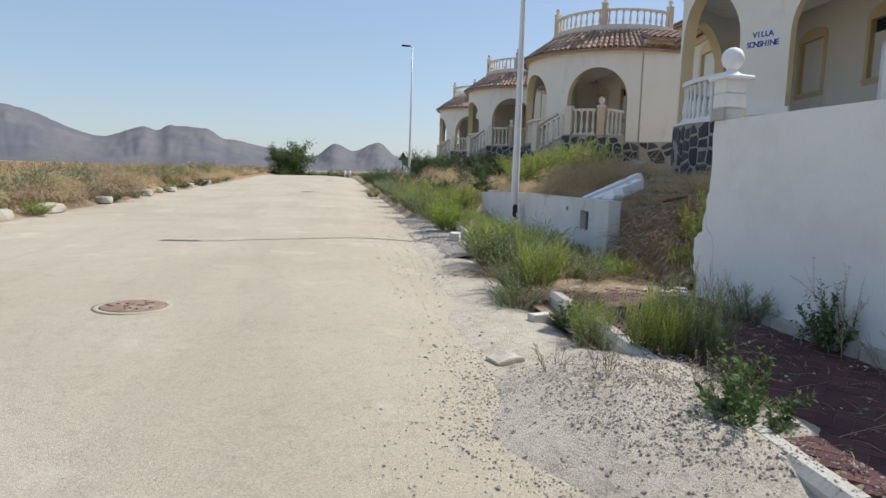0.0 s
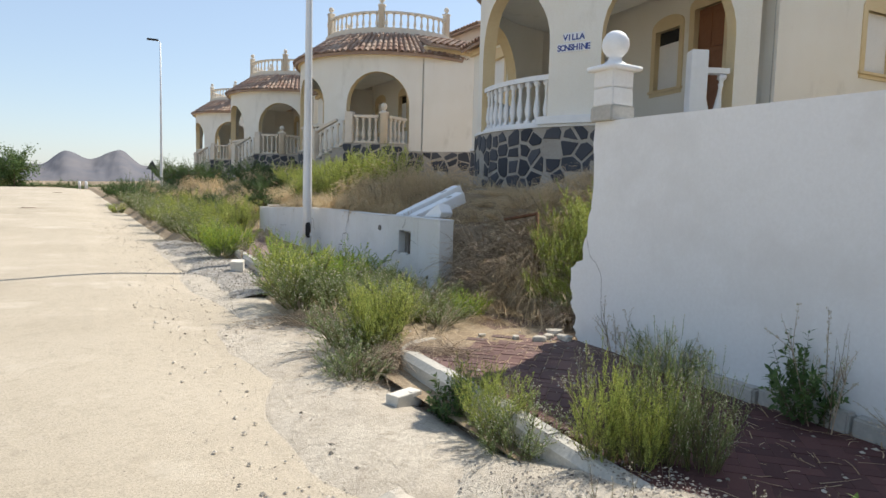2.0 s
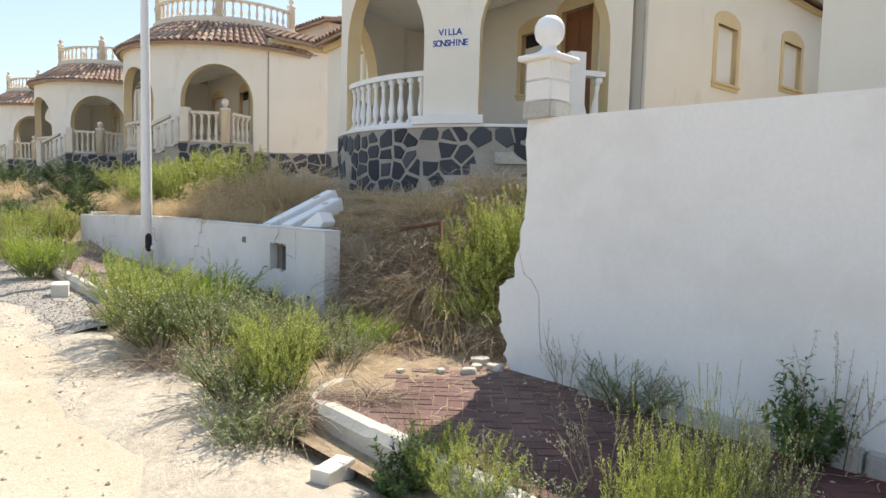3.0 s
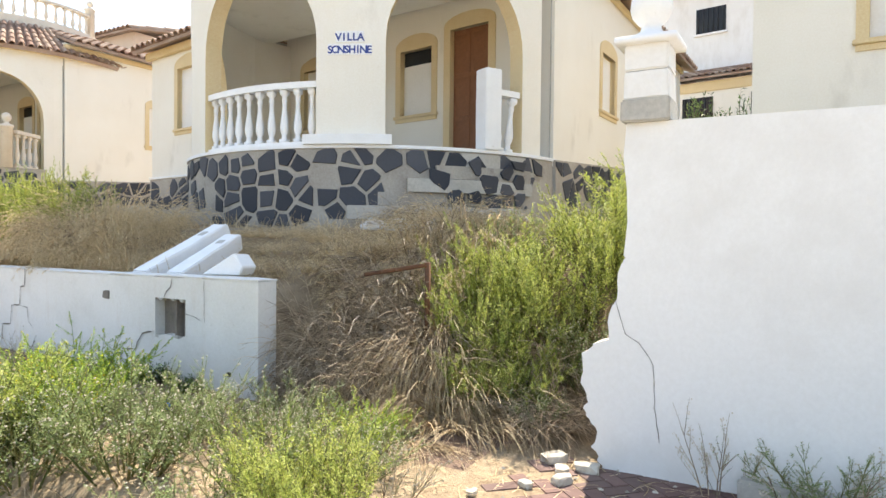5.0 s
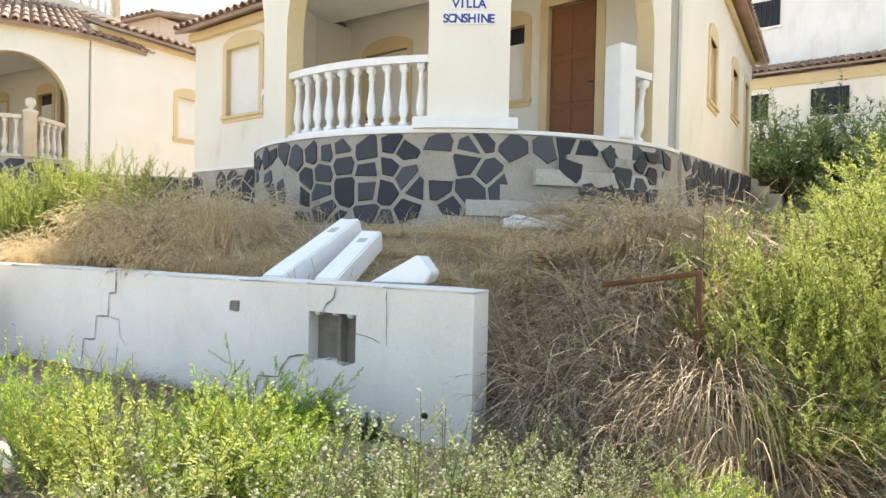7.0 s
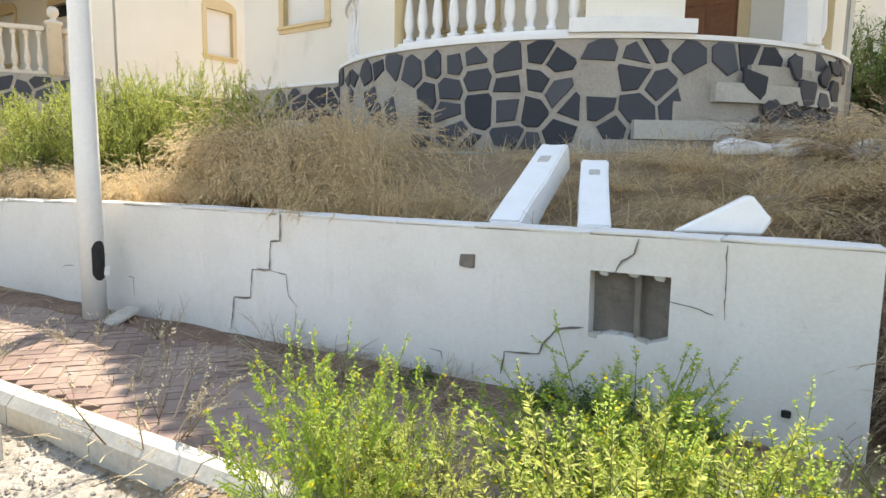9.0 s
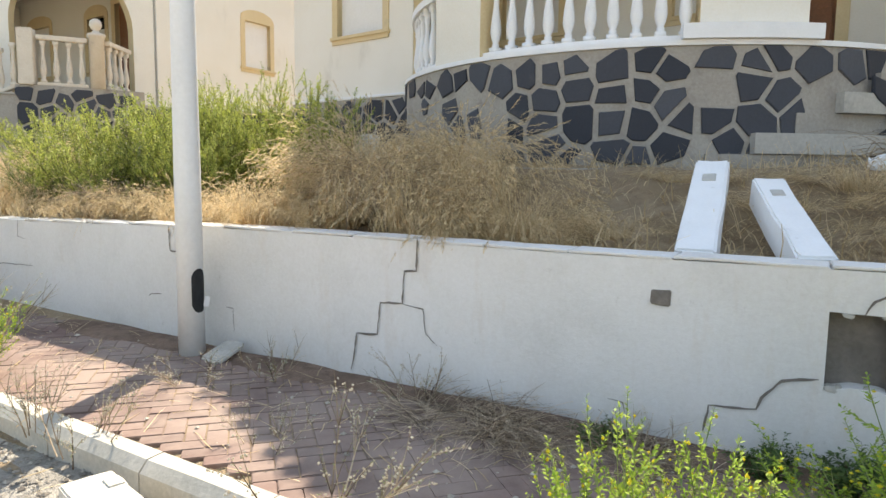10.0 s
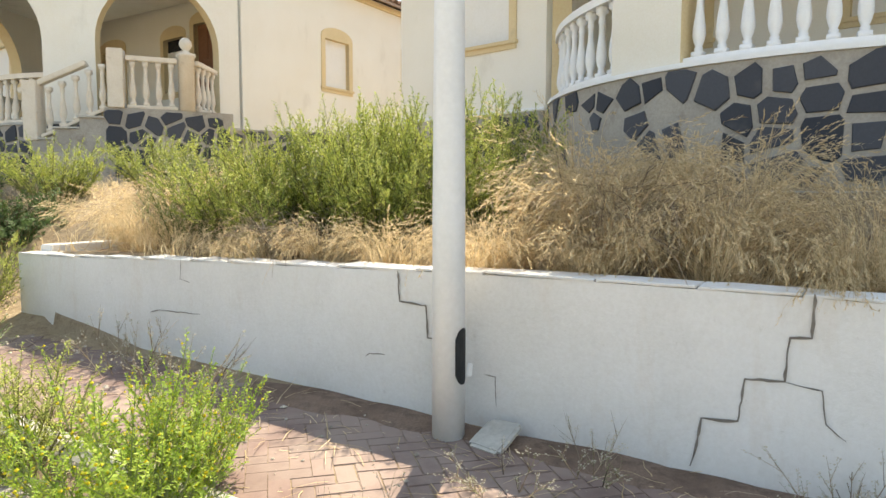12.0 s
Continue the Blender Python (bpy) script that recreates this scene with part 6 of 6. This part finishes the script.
for k in range(9):
    plant(("dark", "fresh", "oleander")[k % 3], -7.2 - rnd.uniform(0, 0.4), 12 + k * 4.2 + rnd.uniform(-1, 1), rnd.uniform(0.3, 0.5), rnd.uniform(0.7, 1.1))
for k in range(46):
    y = 9.5 + 0.9 * k + rnd.uniform(-0.4, 0.4)
    plant(("brush", "grey", "straw", "oleander", "brush", "grey", "straw")[k * 5 % 7], -8.3 - rnd.random() * 1.6, y, rnd.uniform(0.8, 1.25), rnd.uniform(1.1, 1.7))
fv, ff = [], []
for k in range(15000):
    y = -14 + 150 * rnd.random() ** 1.25
    x = -8.0 - 60 * rnd.random() ** 2.2
    base = Vector((x, y, land_z(x, y) - 0.02))
    big = 1 + 0.4 * noise.noise(Vector((x * 0.3, y * 0.3, 1)))
    for b in range(5):
        d = Vector((rnd.uniform(-0.5, 0.5), rnd.uniform(-0.5, 0.5), 1.2))
        pts = curve_points(base + Vector((rnd.uniform(-0.25, 0.25), rnd.uniform(-0.25, 0.25), 0)), d, rnd.uniform(0.35, 0.75) * big, 0.5, 2, rnd, 0.5)
        add_blade(fv, ff, pts, 0.012 + 0.0006 * max(0, y))
tagged(new("dry_field", mesh_of("dry_field", fv, ff, FIELD)), "golden dry grass covering the field", "grass", kind="stuff")
fv, ff = [], []
for k in range(9000):
    x, y = 4.45 + 5.5 * rnd.random() ** 1.2, rnd.uniform(-3, 40)
    if 4.5 < y < 8 and x < 5:
        continue
    base = Vector((x, y, land_z(x, y) - 0.01))
    for b in range(4):
        d = Vector((rnd.uniform(-0.8, 0.8), rnd.uniform(-0.8, 0.8), rnd.uniform(0.5, 1.2)))
        add_blade(fv, ff, curve_points(base + Vector((rnd.uniform(-0.1, 0.1), rnd.uniform(-0.1, 0.1), 0)), d, rnd.uniform(0.08, 0.34), 1.0, 3, rnd, 0.6), 0.004)
tagged(new("dry_grass", mesh_of("dry_grass", fv, ff, STRAW)), "short dry grass scattered over the garden bank", "grass", kind="stuff")
for k in range(26):
    y = 9 + k * 1.25 + rnd.uniform(-0.3, 0.3)
    if rnd.random() < 0.65:
        stone("kerb_rubble", -7.35 + rnd.uniform(-0.15, 0.15), y, road_z(y) + 0.08, rnd.uniform(0.3, 0.6), rnd.uniform(0.2, 0.3), rnd.uniform(0.12, 0.24), KERB, k, "broken pale kerb stone at the field's edge", "rubble", 90 + rnd.uniform(-20, 20), "broken kerb stones")


def tree(x, y, z, height, seed):
    """A tapered trunk with limbs and a ragged crown of leaf clumps."""
    r = random.Random(seed)
    t = thing("tree", pose(x, y, z), "small dark green tree beside the road", "tree")
    tv, tf, lv, lf = [], [], [], []
    trunk = curve_points((0, 0, -0.2), (0.05, 0, 1), height * 0.5, 0, 5, r, 0.2)
    add_stem(tv, tf, trunk, height * 0.03, height * 0.018)
    for k in range(26):
        a = r.uniform(0, 6.283)
        d = Vector((math.cos(a) * 0.8, math.sin(a) * 0.8, r.uniform(0.1, 1.4)))
        limb = curve_points(trunk[r.randint(1, 5)], d, height * r.uniform(0.25, 0.52), 0.2, 5, r, 0.5)
        add_stem(tv, tf, limb, height * 0.012, 0.01)
        for q in limb[2:]:
            for c in range(44):
                p = q + Vector((r.gauss(0, 1), r.gauss(0, 1), r.gauss(0, 1))) * height * 0.055
                d2 = Vector((r.uniform(-1, 1), r.uniform(-1, 1), r.uniform(-0.6, 1))).normalized()
                add_leaf(lv, lf, p, d2, random_side(d2, r), height * 0.045, height * 0.012)
    part("trunk", mesh_of("trunk", tv, tf, BARK), t)
    part("crown", mesh_of("crown", lv, lf, LEAF_DARK), t)
    return t


tree(-4.6, 84, road_z(84) - 0.2, 5.2, 5)
tree(-6.8, 86, road_z(84) - 0.2, 4.2, 8)
for k in range(14):
    plant("oleander", -8 + k * 1.9, 88 + rnd.uniform(-4, 6), rnd.uniform(1.0, 1.8), rnd.uniform(2.0, 3.2), None, road_z(88) - 0.6)
for k, x in enumerate((1.4, 2.0)):
    post = tagged(new("bollard", lathe("bollard", [(0.14, 0), (0.14, 0.7), (0.1, 0.78), (0.02, 0.8)], PALE_PAINT, 10)), "short white post at the road's end", "bollard", "white posts")
    post.matrix_basis = pose(x, 79, road_z(79) - 0.1)

# ---- sand and gravel drifts ----
GRIT = soil_material("grey_grit", (0.33, 0.305, 0.265), (0.45, 0.42, 0.37), (0.22, 0.20, 0.17), 2.5)
HEAP = soil_material("gravelly_sand", (0.49, 0.43, 0.345), (0.56, 0.50, 0.405), (0.36, 0.31, 0.24), 2.2)


def drift_point(a, q, rx_, ry_, h, seed):
    """A place on a heap at the angle a and the share q of its reach."""
    e = 1 + 0.35 * noise.noise(Vector((math.cos(a) * 1.6 + seed, math.sin(a) * 1.6, seed)))
    px, py = rx_ * q * e * math.cos(a), ry_ * q * e * math.sin(a)
    bump = 0.35 * h * noise.noise(Vector((px * 3, py * 3, seed))) * (1 - q)
    return px, py, h * (1 - q * q) ** 1.3 + bump - 0.03 * q ** 6


def drift(name, cx, cy, rx_, ry_, h, mat, label, turn=0, seed=0):
    """A low heap that thins out to an uneven edge."""
    verts, faces, n, rings = [(0, 0, h)], [], 48, 14
    for j in range(1, rings + 1):
        for i in range(n):
            a = 2 * math.pi * i / n
            verts.append(drift_point(a, j / rings, rx_, ry_, h, seed))
    for i in range(n):
        faces.append((0, 1 + i, 1 + (i + 1) % n))
    for j in range(rings - 1):
        for i in range(n):
            a, b = 1 + j * n + i, 1 + j * n + (i + 1) % n
            faces.append((a, a + n, b + n, b))
    ob = new(name, mesh_of(name, verts, faces, mat, smooth=True))
    ob.matrix_basis = pose(cx, cy, road_z(cy) - fall(cx) + 0.02, 0, 0, turn)
    return tagged(ob, label, "sand", kind="structure")


drift("sand_drift", 2.0, 2.7, 0.4, 1.6, 0.09, SAND, "pale sand banked against the kerb", 3, 15)
HEAP_AT, HEAP_SIZE = (1.98, 1.72), (1.3, 1.75, 0.29, 1)
drift("sand_drift", *HEAP_AT, *HEAP_SIZE[:3], HEAP, "pale sandy heap with gravel spilling over the kerb", 0, 1)
drift("sand_drift", 1.55, 4.2, 0.85, 1.7, 0.05, SAND, "pale sand washed along the kerb", 0, 4)
drift("sand_drift", 1.75, 6.6, 0.9, 1.6, 0.05, SAND, "pale sand washed along the kerb", 0, 7)
drift("sand_drift", 2.1, 10.6, 0.8, 2.9, 0.05, HEAP, "grey gravelly sand washed along the kerb", 0, 9)
drift("sand_drift", 2.2, 15.3, 0.8, 3.6, 0.05, HEAP, "pale sand washed along the kerb", 0, 12)


def scatter(name, count, place, smin, smax, mat, label, seed):
    """Loose pebbles as one sheet of small faceted stones."""
    r = random.Random(seed)
    v, f = [], []
    shape = [(1, 0, 0), (0, 1, 0), (-1, 0, 0), (0, -1, 0), (0, 0, 0.8), (0.1, 0.1, -0.5)]
    tri = [(0, 1, 4), (1, 2, 4), (2, 3, 4), (3, 0, 4), (1, 0, 5), (2, 1, 5), (3, 2, 5), (0, 3, 5)]
    for k in range(count):
        x, y, z = place(r)
        s, t = smin + (smax - smin) * r.random() ** 3, r.uniform(0, 3)
        o = len(v)
        for a, b, c in shape:
            a, b = a * r.uniform(0.7, 1.3), b * r.uniform(0.6, 1.1)
            v.append((x + (a * math.cos(t) - b * math.sin(t)) * s, y + (a * math.sin(t) + b * math.cos(t)) * s, z + c * s * 0.7))
        f += [(o + i, o + j, o + q) for i, j, q in tri]
    return tagged(new(name, mesh_of(name, v, f, mat)), label, "gravel", kind="stuff")


DARK_GRAVEL = piece_material("dark_gravel", (0.15, 0.13, 0.11), (0.46, 0.41, 0.34), 0.95, 60, 0.3, (0.45, 0.40, 0.33), (0.55, 0.8), False)
GRAVEL = piece_material("loose_gravel", (0.20, 0.175, 0.14), (0.58, 0.52, 0.43), 0.95, 60, 0.3, (0.5, 0.45, 0.37), (0.5, 0.8), False)


def heap_place(r):
    a, q = r.uniform(0, 6.283), r.random() ** 0.62
    px, py, h = drift_point(a, min(q, 0.999), *HEAP_SIZE)
    if q > 0.6:
        k = 1 + 0.5 * r.random() ** 3
        px, py = px * k, py * k
        h = h if k < 1.01 else -1
    x, y = HEAP_AT[0] + px, HEAP_AT[1] + py
    top = road_z(HEAP_AT[1]) - fall(HEAP_AT[0]) + 0.02 + h
    low = road_fn(x, y) if x < kerb_x(y) - 0.13 else road_z(y) + 0.128
    if x > kerb_x(y) + 0.22:
        x -= 0.9
        low = top = road_fn(x, y)
    return x, y, max(top, low) + 0.003


def edge_place(r):
    y = -1 + 24 * r.random()
    x = 2.2 - 1.6 * r.random() ** 1.6
    return x, y, road_z(y) - fall(x) + 0.012 + (0.03 if x > 1.2 and y > 2.5 else 0)


def gutter_z(x, y):
    return road_z(y) - fall(2.1) + 0.02 + 0.09 * smooth(1.5, 2.2, x) + 0.03 * noise.noise(Vector((x * 2, y * 2, 4)))


def gutter_place(r):
    y = 9 + 8 * r.random()
    x = kerb_x(y) - 0.13 - 1.1 * r.random() ** 1.3
    return x, y, max(gutter_z(x, y), land_z(x, y)) + 0.004


def road_place(r):
    y = -1.5 + 16 * r.random() ** 1.3
    x = -5 + 7 * r.random()
    return x, y, road_fn(x, y) + 0.001


def pave_place(r):
    y = r.uniform(-1, 17)
    x = 4.15 - 1.7 * r.random() ** 1.7
    return x, y, pave_z(x, y) + (0.008 if y < 5.4 or y > 8.7 else 0.0)


for x, y, h, w in ((1.45, 2.35, 0.36, 0.3), (1.72, 2.05, 0.42, 0.36), (2.12, 1.5, 0.42, 0.3), (1.6, 1.75, 0.16, 0.25), (2.0, 1.95, 0.2, 0.3), (2.3, 1.35, 0.3, 0.3)):
    d = math.hypot((x - HEAP_AT[0]) / 1.3, (y - HEAP_AT[1]) / 1.75)
    plant("wispy", x, y, h, w, None, road_z(HEAP_AT[1]) - 0.11 + 0.27 * (1 - d * d) ** 1.3)
scatter("gravel", 17000, heap_place, 0.003, 0.014, DARK_GRAVEL, "grey gravel over the sandy heap", 3)
tagged(new("gravel_bed", grid_mesh("gravel_bed", steps((1.4, 2.72, 0.11)), steps((9, 17, 0.2)), lambda x, y: gutter_z(x, y) - 0.1 * smooth(1.8, 1.4, x), GRIT)), "grey gravelly grit in the gutter beside the kerb", "gravel", kind="structure")
scatter("gravel", 9000, gutter_place, 0.003, 0.02, DARK_GRAVEL, "grey gravel lying in the gutter", 9)
scatter("gravel", 4200, edge_place, 0.003, 0.022, GRAVEL, "loose gravel along the road's edge", 4)
scatter("gravel", 1600, road_place, 0.003, 0.010, GRAVEL, "fine grit scattered on the road", 5)
scatter("gravel", 1100, pave_place, 0.004, 0.024, GRAVEL, "crumbs of render and grit on the pavement", 6)

# soil and crumbled render gathered along the foot of the walls
for k in range(13):
    cy = 8.9 + 0.62 * k if k < 9 else 0.3 + (k - 9) * 1.15
    ob = drift("soil_drift", 4.1, cy, 0.15 + 0.05 * (k % 3), 0.75, 0.024, FOOT_SOIL, "dark soil gathered along the foot of the wall", 0, 30 + k)
    ob.matrix_basis = pose(4.1, cy, pave_z(4.1, cy) + 0.0, 0, 0, 0)

# dry litter lying flat: straw and twigs on the pavement and under the weeds
fv, ff = [], []
for k in range(2600):
    y = rnd.uniform(-1, 17)
    x = 2.4 + 1.75 * rnd.random()
    if rnd.random() > 0.35 + 0.65 * smooth(2.9, 4.1, x) and not 5 < y < 9:
        continue
    z = pave_z(x, y) + (0.009 if y < 5.4 or y > 8.7 else 0.004)
    a = rnd.uniform(0, 6.283)
    add_blade(fv, ff, curve_points((x, y, z), (math.cos(a), math.sin(a), 0.18), rnd.uniform(0.05, 0.3), 0.35, 3, rnd, 0.7), 0.003)
tagged(new("straw_litter", mesh_of("straw_litter", fv, ff, STRAW)), "dry straw litter on the pavement", "litter", kind="stuff")
# ---- pavers, in a herringbone at 45 degrees ----
PAVERS = [box("paver", -0.0985, 0.0985, -0.0485, 0.0485, 0, 0.03 + dz, PAVER, 0.004) for dz in (0.0, 0.0015, 0.003)]
PAVER_SHAPES = [([tuple(v.co) for v in me.vertices], [tuple(p.vertices) for p in me.polygons]) for me in [box("paver", -0.0985, 0.0985, -0.0485, 0.0485, 0, 0.03, PAVER_FAR, 0)]]
paving = tagged(new("paving"), "dusty red herringbone block paving", "pavement", kind="structure")
singles = 0
jv, jf = [], []
rnd = random.Random(12)
c45 = math.cos(math.pi / 4)
for i in range(-140, 140):
    for j in range(-60, 60):
        for flip in (0, 1):
            px = 0.1 * i + 0.2 * j + (0.05 if flip else 0.1)
            py = 0.1 * i - 0.2 * j + (0.2 if flip else 0.05)
            x, y = (px - py) * c45 + 3.3, (px + py) * c45 + 5
            if not (kerb_x(y) + 0.02 < x < 4.1 and (-3 < y < 5.45 or 8.8 < y < 17.1)):
                continue
            if 4.9 < y < 5.45 and rnd.random() < (y - 4.9) * 1.6 or 8.8 < y < 9.6 and rnd.random() < (9.6 - y):
                continue
            z = pave_z(x, y) - 0.026 + rnd.uniform(-0.0015, 0.0015)
            m = pose(x, y, z, rnd.uniform(-0.5, 0.5), rnd.uniform(-0.5, 0.5), 45 + 90 * flip + rnd.uniform(-0.6, 0.6))
            near = (3.55 < y < 5.45) or (10.7 < y < 13.0)
            if near and singles < 330:
                part("paver", PAVERS[rnd.randrange(3)], paving, m)
                singles += 1
            else:
                vs, fs = PAVER_SHAPES[0]
                o = len(jv)
                jv += [m @ Vector(v) for v in vs]
                jf += [tuple(o + q for q in f) for f in fs]
tagged(part("paver_field", mesh_of("paver_field", jv, jf, PAVER_FAR), paving), kind="stuff")
